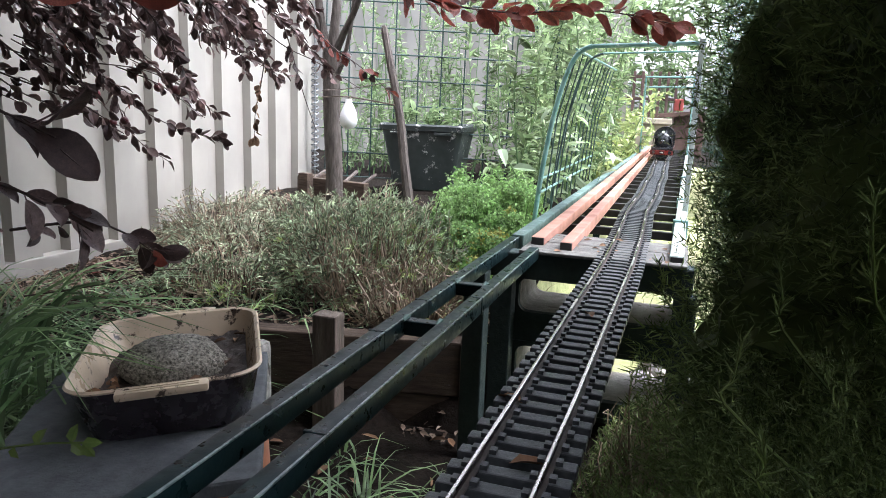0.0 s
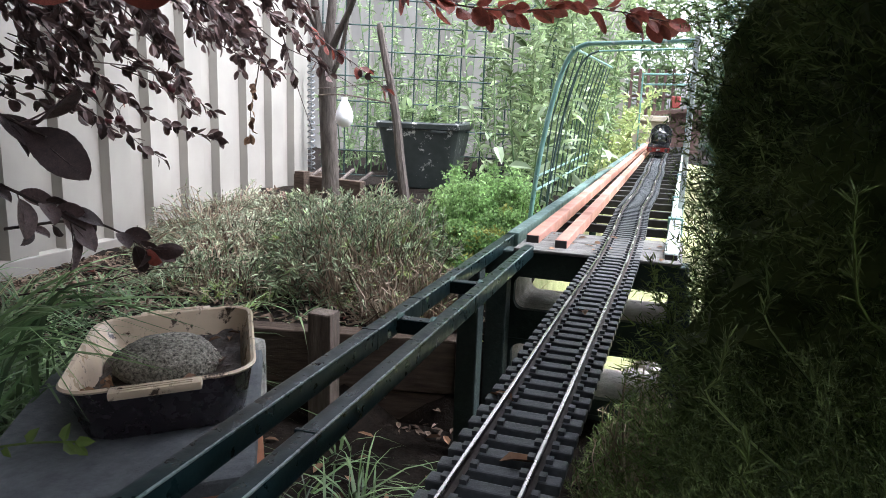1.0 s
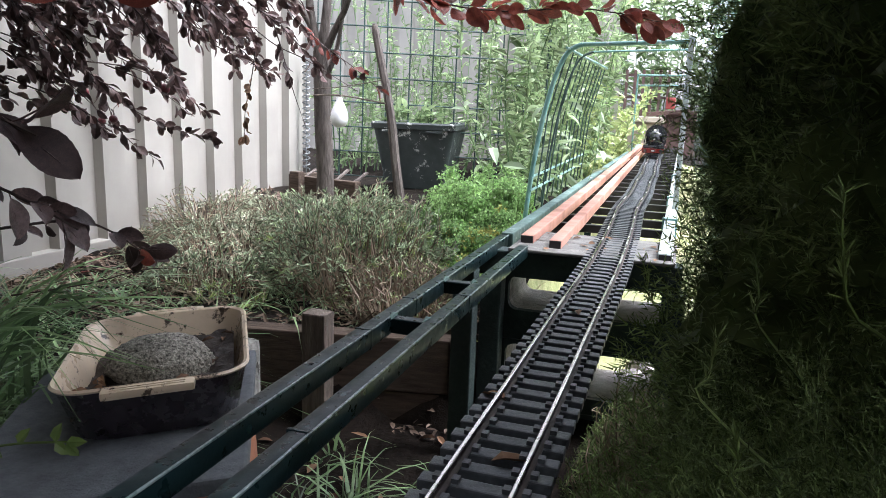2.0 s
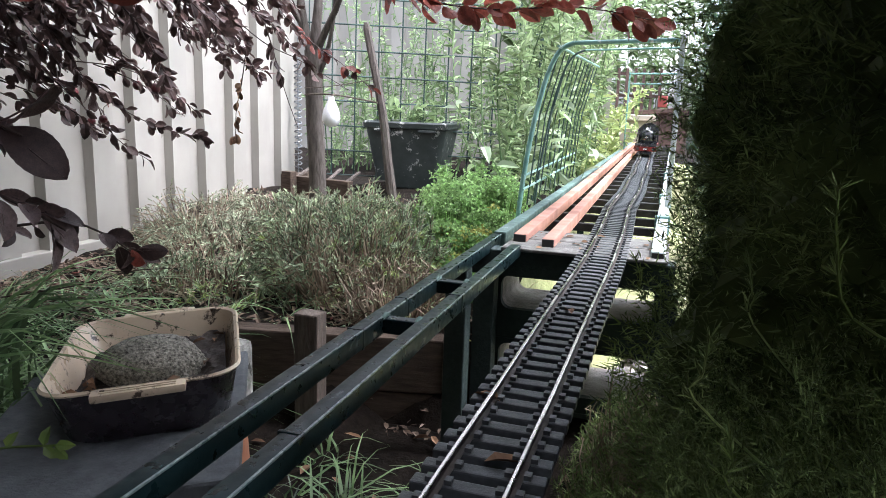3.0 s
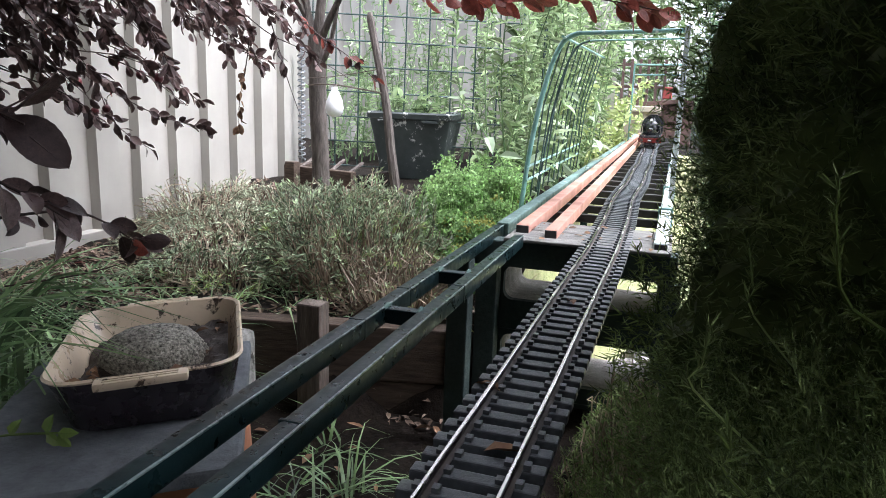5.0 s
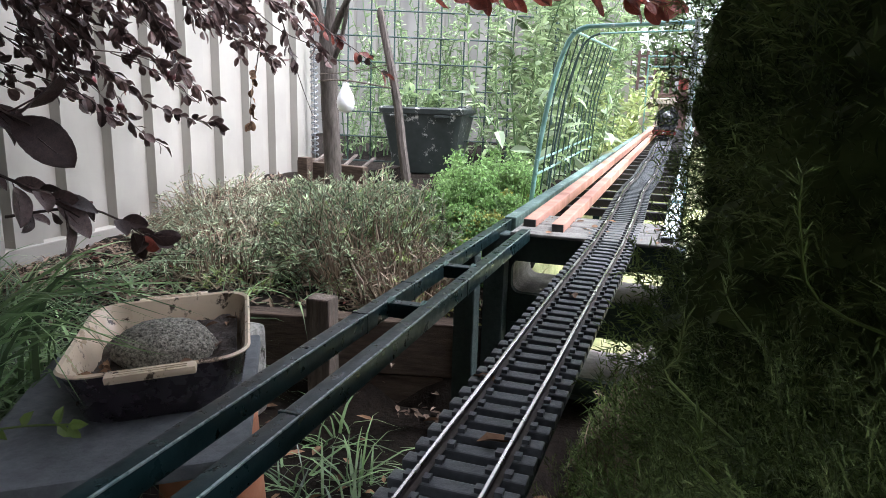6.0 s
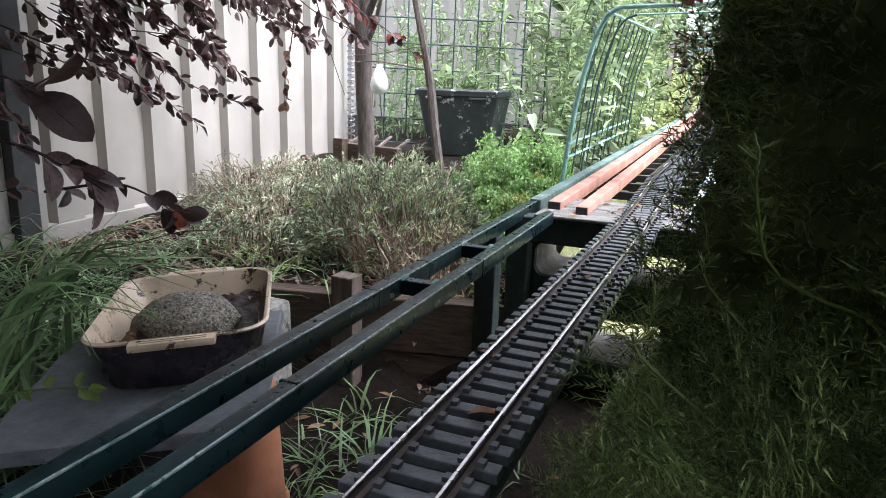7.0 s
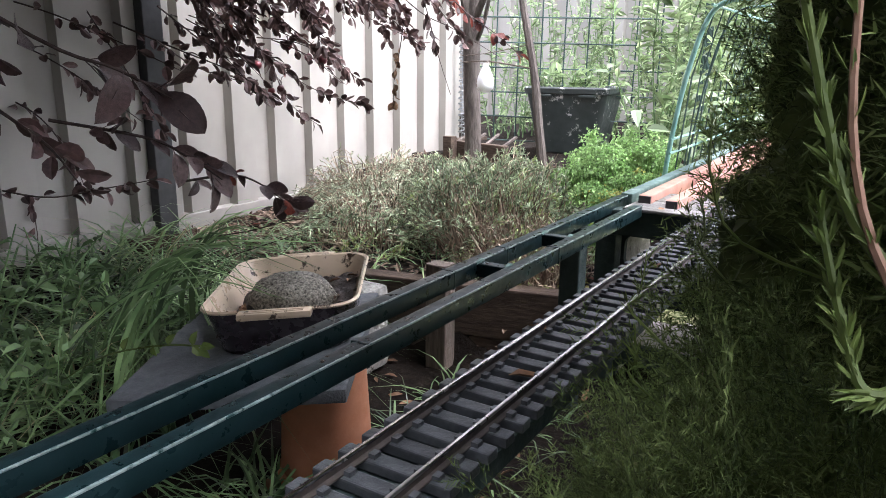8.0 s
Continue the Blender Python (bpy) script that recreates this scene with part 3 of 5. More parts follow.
for x0, x1, y0, slant in ((-0.254, -0.230, 1.262, -0.25), (-0.197, -0.175, 1.235, -0.42)):
    m = Matrix.Translation(((x0 + x1) / 2, y0, 0.4432)) @ Matrix.Rotation(radians(-slant), 4, "Z")
    w = (x1 - x0) / 2
    steel = thing("salmon_steel_tube", (0, 0, 0), "salmon pink primed square steel tube lying on the bridge", "tube", "salmon tubes", m=m)
    part("tube", Geo().box((-w, 0.003, -0.0125), (w, 4.2, 0.0115), 0.0025), M_PINK, steel, local=True)
    part("end_face", Geo().box((-w + 0.001, 0, -0.0115), (w - 0.001, 0.0028, 0.0105)), M_PINKEND, steel, "dark open tube end", local=True)

# pieces of the track
slp = Geo().box((-0.0408, -0.0064, -0.0075), (0.0408, 0.0064, 0.0), 0.0015)
for s in (-1, 1):
    for q in (-1, 1):
        slp.box((s * GAUGE + q * 0.0062 - 0.0024, -0.0032, 0.0), (s * GAUGE + q * 0.0062 + 0.0024, 0.0032, 0.0032))
slp = mesh_of("sleeper", slp, M_SLEEPER)
for i in range(236):
    y = float(np.interp(i * 0.02385 - 0.47, (-0.47, 0.007, 0.2932, 0.5794, 0.8656, 1.1518, 9.0), (-0.46, 0.0068, 0.2841, 0.5573, 0.8432, 1.1518, 9.0)))
    ob = new("sleeper", slp)
    ob.parent = track
    ob.matrix_basis = placed(track).inverted() @ Matrix.Translation((float(track_x(y)), y, float(track_z(y)) - 0.0086)) @ Matrix.Rotation(radians(R.uniform(-1.2, 1.2)), 4, "Z")

# ---- steam engine ----
LY = 3.9
loco = thing("model_steam_locomotive", (0, 0, 0), "black model steam locomotive with red buffer beam, headlamp and smoke deflectors", "locomotive",
             m=Matrix.Translation((float(track_x(LY + 0.2)), LY, TOP)))


def lp(name, g, m, label="", smooth=False, parent=loco):
    return part(name, g, m, parent, label, smooth, local=True)


along = Matrix.Rotation(radians(-90), 4, "X")
lp("boiler", Geo().lathe([(0.036, 0.0), (0.037, 0.004), (0.037, 0.25)], 28, Matrix.Translation((0, 0.045, 0.094)) @ along), M_LOCO, smooth=True)
door = lp("smokebox", Geo().lathe([(0.006, -0.012), (0.020, -0.010), (0.030, -0.004), (0.038, 0.0), (0.040, 0.004), (0.040, 0.06)], 28, Matrix.Translation((0, 0.03, 0.094)) @ along), M_LOCO, smooth=True)
lp("door_handle", Geo().tube([(-0.008, 0.016, 0.094), (0.008, 0.016, 0.094)], 0.0016, 6).tube([(0, 0.014, 0.086), (0, 0.014, 0.102)], 0.0016, 6), M_CHROME, parent=door)
lamp = lp("headlamp", Geo().lathe([(0.007, 0), (0.0085, 0.002), (0.0085, 0.014)], 16, Matrix.Translation((0, 0.012, 0.139)) @ along), M_LOCO, smooth=True)
lp("lens", Geo().lathe([(0.0068, 0), (0.0068, 0.002)], 16, Matrix.Translation((0, 0.0095, 0.139)) @ along), M_WHITEPLASTIC, "white lamp lens", parent=lamp)
lp("chimney", Geo().lathe([(0.014, 0), (0.011, 0.006), (0.011, 0.018), (0.0135, 0.022)], 18, Matrix.Translation((0, 0.062, 0.131))), M_LOCO, smooth=True)
lp("steam_dome", Geo().lathe([(0.016, 0), (0.0145, 0.010), (0.009, 0.017), (0.002, 0.019)], 18, Matrix.Translation((0, 0.15, 0.129))), M_LOCO, smooth=True)
lp("running_board", Geo().box((-0.054, 0.0, 0.058), (0.054, 0.31, 0.062), 0.001), M_LOCO)
lp("footplate_edge", Geo().box((-0.0555, 0.03, 0.055), (-0.0543, 0.31, 0.063)), M_LOCORED, "red lining strip")
lp("footplate_edge", Geo().box((0.0543, 0.03, 0.055), (0.0555, 0.31, 0.063)), M_LOCORED, "red lining strip")
beam = lp("buffer_beam", Geo().box((-0.056, -0.012, 0.024), (0.056, -0.004, 0.046), 0.001), M_LOCORED, "red buffer beam")
lp("front_plate", Geo().box((-0.054, -0.008, 0.0462), (0.054, 0.03, 0.0575), 0.002), M_LOCO)
lp("number_plate", Geo().box((-0.011, -0.0135, 0.029), (0.011, -0.0122, 0.041)), M_LOCO, "small dark plate", parent=beam)
for k in range(3):
    lp("bar", Geo().box((-0.008 + k * 0.0056, -0.0143, 0.032), (-0.005 + k * 0.0056, -0.0137, 0.038)), M_WHITEPLASTIC, parent=beam)
for s in (-1, 1):
    lp("buffer", Geo().lathe([(0.004, 0), (0.004, 0.014), (0.009, 0.015), (0.009, 0.018)], 14, Matrix.Translation((s * 0.040, -0.012, 0.036)) @ Matrix.Rotation(radians(90), 4, "X")), M_LOCO, smooth=True)
    lp("smoke_deflector", Geo().box((-0.001, 0.0, 0.0), (0.001, 0.075, 0.062), 0.0008, Matrix.Translation((s * 0.050, 0.008, 0.072)) @ Matrix.Rotation(radians(-6 * s), 4, "Y")), M_LOCO)
    lp("cylinder", Geo().lathe([(0.016, 0), (0.0175, 0.003), (0.0175, 0.05), (0.016, 0.053)], 18, Matrix.Translation((s * 0.044, 0.02, 0.036)) @ along), M_LOCO, smooth=True)
    lp("handrail", Geo().tube([(s * 0.040, 0.03, 0.112), (s * 0.040, 0.29, 0.112)], 0.0012, 6), M_CHROME)
    for k in range(4):
        wm = Matrix.Translation((s * 0.0235, 0.10 + k * 0.055, 0.0255)) @ Matrix.Rotation(radians(90), 4, "Y")
        wheel = lp("wheel", Geo().lathe([(0.0265, -0.003), (0.0255, 0.003), (0.022, 0.003), (0.021, 0.001), (0.007, 0.001), (0.006, 0.0045)], 24, wm), M_LOCO, smooth=True)
    lp("coupling_rod", Geo().box((s * 0.031, 0.09, 0.022), (s * 0.034, 0.275, 0.028), 0.001), M_CHROME)
lp("pilot_truck", Geo().box((-0.03, -0.004, 0.008), (0.03, 0.03, 0.0235), 0.003), M_LOCO)
lp("chassis", Geo().box((-0.018, 0.032, 0.012), (0.018, 0.30, 0.0575), 0.002), M_LOCO)
cab = lp("cab", Geo().box((-0.054, 0.298, 0.0625), (0.054, 0.37, 0.135), 0.003), M_LOCO)
lp("cab_roof", Geo().tube([(0, 0.29, 0.108), (0, 0.385, 0.108)], 0.056, 28).box((-0.02, 0.38, 0.06), (0.02, 0.384, 0.10)), M_LOCO, smooth=True)
for s in (-1, 1):
    lp("cab_window", Geo().box((s * 0.036 - 0.011, 0.2955, 0.104), (s * 0.036 + 0.011, 0.2972, 0.124), 0.0005), M_CHROME, parent=cab)

# ---- tunnel arch of bent tube ----
arch = thing("tunnel_hoop_frame", (-0.17, 2.2, 0.42), "pale green bent tube tunnel with wire side panel over the track", "arch")
hoop_pts = [(-0.364, 0.36), (-0.360, 0.44), (-0.352, 0.54), (-0.338, 0.65), (-0.320, 0.74), (-0.302, 0.797), (-0.281, 0.829), (-0.252, 0.842)]


def hoop(y, lean, s):
    left = [(x, y + lean * (z - 0.42), z) for x, z in hoop_pts]
    return Geo().tube(lerp_path(left, 22), 0.0065 * s, 10), Geo().tube([(-0.252, y + lean * 0.42, 0.842), (0.004, y + lean * 0.42, 0.851)], 0.0055 * s, 10), \
        Geo().box((0.001, y - 0.007 * s, 0.36), (0.001 + 0.013 * s, y + 0.007 * s, 0.857), 0.002)


for y in (1.83, 2.06):
    for nm, g in zip(("hoop", "top_bar", "upright"), hoop(y, 0.12, 1.0 if y < 2 else 0.5)):
        part(nm, g, M_WHITEPIPE if nm == "upright" else M_ARCH if y < 2 or nm != "hoop" else M_WIRE, arch, smooth=nm != "upright")
for z, x in ((0.888, -0.27), (0.831, -0.25)):
    part("far_bar", Geo().tube([(x, 4.4, z), (-0.005, 4.4, z + 0.004)], 0.0055, 8), M_ARCH, arch, smooth=True)
for x in (-0.27, -0.004):
    part("far_post", Geo().tube([(x, 4.4, 0.42), (x, 4.4, 0.895)], 0.005, 8), M_ARCH, arch, smooth=True)
for k in range(11):
    y = 1.91 + k * 0.09
    pts = [(-0.356, y, 0.42), (-0.335, y, 0.66), (-0.292, y, 0.83)]
    part("wire", Geo().tube(pts, 0.0021, 5), M_WIRE, arch)
for z, dx in ((0.470, 0), (0.505, 0), (0.83, 0.07)):
    part("long_bar", Geo().tube([(-0.354 + dx, 1.83, z), (-0.354 + dx, 2.82, z + 0.006)], 0.0034, 8), M_ARCH, arch, smooth=True)

# ---- edging, table, dish ----
ea = math.atan(0.228)
em = Matrix.Translation((-0.352, 1.172, -0.003)) @ Matrix.Rotation(ea, 4, "Z")
edging = thing("edging_board", (0, 0, 0), "weathered timber sleeper edging the raised bed", "board", m=em)
part("board", Geo().box((-0.46, 0.0, 0.165), (0.0, 0.045, 0.268), 0.003), M_TIMBER, edging, local=True)
part("board", Geo().box((-0.46, 0.002, 0.05), (0.0, 0.046, 0.163), 0.003), M_TIMBER, edging, local=True)
part("end_post", Geo().box((0.0005, -0.003, 0.04), (0.009, 0.042, 0.2665), 0.002), M_STAKE, edging, "pale timber end post", local=True)
solid("timber_stake", Geo().box((-0.596, 1.070, 0.06), (-0.550, 1.108, 0.315), 0.004), M_STAKE, "grey weathered square stake holding the edging board", "stake", at=(-0.573, 1.089, 0.06))

bedm = Matrix.Translation((-1.35, 2.325, 0.0)) @ Matrix.Rotation(math.atan2(-0.10, 0.39), 4, "Z")
planter = thing("planter_box", (0, 0, 0), "low weathered timber planter box with twigs", "planter", m=bedm)
part("board", Geo().box((0.0, 0.0, 0.30), (0.31, 0.03, 0.407), 0.003), M_TIMBER, planter, local=True)
part("board", Geo().box((-0.04, 0.032, 0.33), (-0.005, 0.25, 0.405), 0.003), M_TIMBER, planter, local=True)
part("corner_post", Geo().box((0.03, -0.034, 0.33), (0.075, -0.002, 0.425), 0.003), M_TIMBER, planter, local=True)
part("soil", Geo().box((0.0, 0.031, 0.33), (0.305, 0.25, 0.392), 0.004), M_SOIL, planter, "dark soil with chips", local=True)
for k in range(4):
    x, a = 0.03 + k * 0.078, R.uniform(-0.12, 0.12)
    part("lath", Geo().box((0, 0, 0), (0.012, 0.085, 0.007), 0.001, Matrix.Translation((x, 0.035, 0.3925 + 0.002 * (k % 3))) @ Matrix.Rotation(a, 4, "Z") @ Matrix.Rotation(0.42, 4, "X")), M_STICK, planter, local=True)

tm = Matrix.Translation((-0.3765, 0.5725, 0.3077)) @ Matrix.Rotation(radians(31.5), 4, "Z") @ Matrix.Rotation(radians(-4), 4, "Y") @ Matrix.Scale(0.972, 4) @ Matrix.Translation((0, 0, -0.297))
slab = solid("cement_slab", Geo().box((-0.30, 0.0, 0.278), (0.0, 0.39, 0.297), 0.004, tm), M_SLAB, "grey cement board tabletop resting on a terracotta pot", "slab", at=(-0.376, 0.572, 0.288))
pot = thing("terracotta_pot", (-0.502, 0.675, 0.09), "orange terracotta pot standing upside down under the slab", "pot")
part("pot_wall", Geo().lathe([(0.066, 0.0), (0.068, 0.004), (0.058, 0.1925)], 40, Matrix.Translation((-0.502, 0.675, 0.09))), M_TERRA, pot, smooth=True)
part("pot_rim", Geo().lathe([(0.069, 0.0), (0.073, 0.004), (0.072, 0.030), (0.068, 0.033)], 40, Matrix.Translation((-0.502, 0.675, 0.088))), M_TERRA, pot, smooth=True)
solid("concrete_block", Geo().box((-0.735, 0.93, 0.12), (-0.636, 1.01, 0.283), 0.014), M_ROUGHBLOCK, "rough grey concrete block under the slab", "block", at=(-0.66, 0.97, 0.12))


def rounded(w, d, r, n=6):
    out = []
    for cx, cy, a0 in ((w - r, d - r, 0), (-w + r, d - r, 90), (-w + r, -d + r, 180), (w - r, -d + r, 270)):
        out += [(cx + r * math.cos(radians(a0 + 90 * k / n)), cy + r * math.sin(radians(a0 + 90 * k / n))) for k in range(n + 1)]
    return out


def loft(levels, top=True, bottom=True):
    """Rings (w, d, r, z) joined in order."""
    g = Geo()
    for w, d, r, z in levels:
        g.v += [(x, y, z) for x, y in rounded(w, d, r)]
    n = len(rounded(1, 1, 0.1))
    for i in range(len(levels) - 1):
        g.f += [(i * n + k, i * n + (k + 1) % n, (i + 1) * n + (k + 1) % n, (i + 1) * n + k) for k in range(n)]
    g.f += [tuple(range(n))[::-1]] * bottom + [tuple((len(levels) - 1) * n + k for k in range(n))] * top
    return g


dm = Matrix.Translation((-0.5973, 0.7227, 0.3010)) @ Matrix.Rotation(radians(34.7), 4, "Z") @ Matrix.Rotation(radians(-4), 4, "Y") @ Matrix.Scale(0.972, 4)
dish = thing("baking_dish", (0, 0, 0), "dark glazed stoneware baking dish with cream inside and muddy water", "dish", m=dm)
part("outer_wall", loft([(0.088, 0.122, 0.04, 0), (0.093, 0.127, 0.042, 0.004), (0.106, 0.141, 0.045, 0.060), (0.109, 0.141, 0.042, 0.0665)], top=False), M_DISHOUT, dish, smooth=True, local=True)
part("cream_lining", loft([(0.110, 0.142, 0.042, 0.0668), (0.1115, 0.1435, 0.042, 0.0695), (0.109, 0.141, 0.041, 0.072), (0.105, 0.137, 0.039, 0.070), (0.100, 0.131, 0.037, 0.050), (0.088, 0.120, 0.034, 0.012)], bottom=False), M_DISHIN, dish, "cream glazed inside and rim", smooth=True, local=True)
for s in (-1, 1):
    h = Geo().box((-0.050, 0, 0), (0.050, 0.021, 0.010), 0.003, Matrix.Translation((0, s * 0.137 - (0.021 if s < 0 else 0), 0.0615)))
    hd = part("handle", h, M_DISHIN, dish, "cream stoneware handle", smooth=True, local=True)
    for k in range(2):
        y = s * (0.1465 + k * 0.006)
        part("ridge", Geo().box((-0.040, y - 0.0016, 0.0712), (0.040, y + 0.0016, 0.0726), 0.0005), M_DISHIN, hd, local=True)
mud = Geo()
n = 44
mud.v = [(-0.091 + 0.182 * i / (n - 1), -0.120 + 0.240 * j / (n - 1), 0.027 + 0.010 * i / n + 0.009 * noise.noise((i * 0.16, j * 0.16, 0.3)) + 0.008 * abs(noise.noise((i * 0.42, j * 0.42, 1.7)))) for i in range(n) for j in range(n)]
mud.f = [(i * n + j, (i + 1) * n + j, (i + 1) * n + j + 1, i * n + j + 1) for i in range(n - 1) for j in range(n - 1)]
part("mud", mud, M_MUD, dish, "wet brown mud and leaf litter", smooth=True, local=True)


def lumpy(rx, ry, rz, seed, n=5, rough=0.12):
    bm = bmesh.new()
    bmesh.ops.create_icosphere(bm, subdivisions=n, radius=1)
    for v in bm.verts:
        q = v.co * 1.3 + Vector((seed, seed * 2, 0))
        s = 1 + rough * noise.noise(q) + rough * 0.3 * noise.noise(q * 4) + rough * 0.30 * noise.noise(q * 13) + rough * 0.18 * noise.noise(q * 31)
        v.co = Vector((v.co.x * rx * s, v.co.y * ry * s, max(v.co.z, -0.55) * rz * s))
    bm.verts.index_update()
    g = Geo().add([v.co[:] for v in bm.verts], [[v.index for v in f.verts] for f in bm.faces])
    bm.free()
    return g


n = 34
P = np.stack([R.uniform(-0.088, 0.082, n), R.uniform(-0.11, 0.11, n), R.uniform(0.034, 0.046, n)], 1)
l = R.uniform(0.012, 0.026, n)
tagged(part("leaf_litter", leaf_cloud(P, swirl(n) * np.array([1, 1, 0.3]), swirl(n, 2.0), l, l * 0.5), M_DEADLEAF, dish, "soggy brown leaves", local=True), kind="stuff")
stone = new("stone", mesh_of("stone", lumpy(0.066, 0.048, 0.036, 3.1), M_STONE, True))
stone.matrix_basis = Matrix.Translation((-0.595, 0.7145, 0.345)) @ Matrix.Rotation(0.45, 4, "Z")
tagged(stone, "rounded speckled grey stone lying in the dish", "stone")

solid("timber_stub", Geo().box((-1.40, 0.975, 0.16), (-1.325, 1.045, 0.272), 0.005), M_TIMBER, "short dark timber stub beside the fence", "stub", at=(-1.36, 1.01, 0.16))
for k, (x, y, r) in enumerate(((-0.045, 1.52, 0.035), (0.03, 1.50, 0.045), (-0.01, 1.60, 0.05), (0.07, 1.58, 0.04), (-0.20, 1.50, 0.04))):
    rock = new("rock", mesh_of("rock", lumpy(r, r * 0.8, r * 0.7, 7.3 + k, 4, 0.3), M_BLOCK, True))
    rock.matrix_basis = Matrix.Translation((x, y, float(ground_z(x, y)) + r * 0.3))
    tagged(rock, "pale rough rock on the lawn below the bridge", "rock", "rocks below the bridge")

# ---- back of the bed ----
bm_ = Matrix.Translation((-1.035, 2.86, 0.335)) @ Matrix.Rotation(radians(7), 4, "Z") @ Matrix.Scale(1.13, 4)
crate = thing("plastic_planter_tub", (0, 0, 0), "square black plastic tub with pale scuffs, planted with seedlings", "planter", m=bm_)


def loft4(levels, r=0.02, top=True, bottom=True):
    return loft([(w, d, r, z) for w, d, z in levels], top, bottom)


part("tub_wall", loft4([(0.104, 0.098, 0.0), (0.109, 0.103, 0.004), (0.148, 0.142, 0.225)]), M_BIN, crate, smooth=True, local=True)
part("tub_rim", loft4([(0.147, 0.141, 0.214), (0.154, 0.148, 0.217), (0.156, 0.150, 0.234), (0.151, 0.145, 0.240), (0.140, 0.134, 0.238), (0.135, 0.129, 0.205)]), M_BIN, crate, smooth=True, local=True)
for s in (-1, 1):
    part("hand_grip", Geo().box((s * 0.08 - 0.03, -0.152, 0.203), (s * 0.08 + 0.03, -0.137, 0.2135), 0.003), M_BIN, crate, local=True)

tree = thing("plum_tree", (-1.06, 2.05, 0.34), "young purple-leaved plum tree with grey-brown trunk", "tree")
part("trunk", Geo().tube(lerp_path([(-1.06, 2.05, 0.30), (-1.062, 2.05, 0.46), (-1.07, 2.05, 0.62), (-1.073, 2.05, 0.74), (-1.075, 2.05, 0.83)], 14), [0.034, 0.0305, 0.029] + [0.0275] * 11, 14), M_BARK, tree, smooth=True)
for pts, r0 in (([(-1.073, 2.05, 0.80), (-1.10, 2.04, 0.90), (-1.115, 2.03, 1.05), (-1.12, 1.98, 1.35)], 0.017),
                ([(-1.075, 2.05, 0.82), (-1.06, 2.05, 0.93), (-1.055, 2.06, 1.08), (-1.03, 2.08, 1.4)], 0.018),
                ([(-1.07, 2.05, 0.81), (-1.02, 2.03, 0.89), (-0.955, 2.0, 0.99), (-0.88, 1.95, 1.2)], 0.013),
                ([(-1.073, 2.05, 0.74), (-1.03, 2.04, 0.80), (-0.99, 2.02, 0.93), (-0.97, 2.0, 1.12)], 0.009),
                ([(-1.08, 2.05, 0.86), (-1.13, 2.02, 0.95), (-1.19, 1.97, 1.05), (-1.25, 1.9, 1.25)], 0.012)):
    q = lerp_path(pts, 12)
    part("limb", Geo().tube(q, [r0 * (1 - 0.55 * i / 11) for i in range(12)], 9), M_BARK, tree, smooth=True)

stick = Geo().tube(lerp_path([(-0.772, 2.0, 0.33), (-0.80, 2.0, 0.50), (-0.822, 2.0, 0.66), (-0.868, 2.0, 0.86), (-0.876, 2.0, 0.905)], 12), [0.0155, 0.015, 0.015, 0.014, 0.014, 0.013, 0.0125, 0.012, 0.011, 0.011, 0.009, 0.006], 7)
solid("split_stake", stick, M_STICK, "leaning split dark timber stake in the bed", "stake", at=(-0.772, 2.0, 0.33))
solid("tie_wire", Geo().tube(lerp_path([(-1.09, 2.025, 0.695), (-0.975, 1.985, 0.697), (-0.83, 1.985, 0.678)], 12), 0.0025, 6).tube(lerp_path([(-1.09, 2.02, 0.715), (-0.98, 1.99, 0.722), (-0.84, 1.985, 0.745)], 10), 0.0015, 5),
      M_STAKE, "pale twine tying the tree to the stake", "twine", at=(-0.96, 1.99, 0.69))
bottle = thing("hanging_plastic_bottle", (-0.966, 1.955, 0.603), "white plastic bottle hanging upside down by the trunk", "bottle")
part("bottle_body", Geo().lathe([(0.004, 0.0), (0.017, 0.004), (0.025, 0.014), (0.027, 0.028), (0.024, 0.048), (0.016, 0.066), (0.010, 0.078), (0.009, 0.088)], 22, Matrix.Translation((-0.966, 1.955, 0.603))), M_WHITEPLASTIC, bottle, smooth=True)
part("string", Geo().tube([(-0.966, 1.955, 0.69), (-0.968, 1.98, 0.700)], 0.002, 5), M_STAKE, bottle)

coil = [(-1.435 + 0.014 * math.cos(t), 2.60 + 0.014 * math.sin(t), 0.40 + 0.0037 * t) for t in np.linspace(0, 2 * math.pi * 19, 19 * 10)]
solid("coil_spring", Geo().tube(coil, 0.0027, 5).tube([(-1.435, 2.60, 0.33), (-1.435, 2.60, 1.2)], 0.0025, 5), M_SPRING, "rusty grey coil of wire hanging in the corner", "coil", at=(-1.435, 2.60, 0.33))
solid("corner_post", Geo().box((-1.425, 2.665, 0.33), (-1.40, 2.69, 0.62), 0.003), M_BLUEPOST, "blue-grey steel post at the bed corner", "post", at=(-1.412, 2.677, 0.33))

# ---- wire trellis ----
tre = thing("wire_trellis", (-1.0, 2.88, 0.34), "green coated welded wire trellis panel behind the bed", "trellis")
TL, TR = Vector((-1.462, 2.735, 0.0)), Vector((-0.545, 3.015, 0.0))
for k in range(11):
    p = TL.lerp(TR, k / 10)
    part("wire", Geo().tube([(p.x, p.y, 0.33), (p.x + 0.012, p.y, 1.50)], 0.0032, 6), M_WIRE, tre, smooth=True)
for k in range(12):
    z = 0.365 + k * 0.1025
    part("wire", Geo().tube([(TL.x, TL.y - 0.006, z + 0.010), (TR.x, TR.y - 0.006, z - 0.010)], 0.0033, 6), M_WIRE, tre, smooth=True)
side = thing("wire_trellis", (-0.47, 2.6, 0.36), "green coated wire trellis panel beside the arch", "trellis")
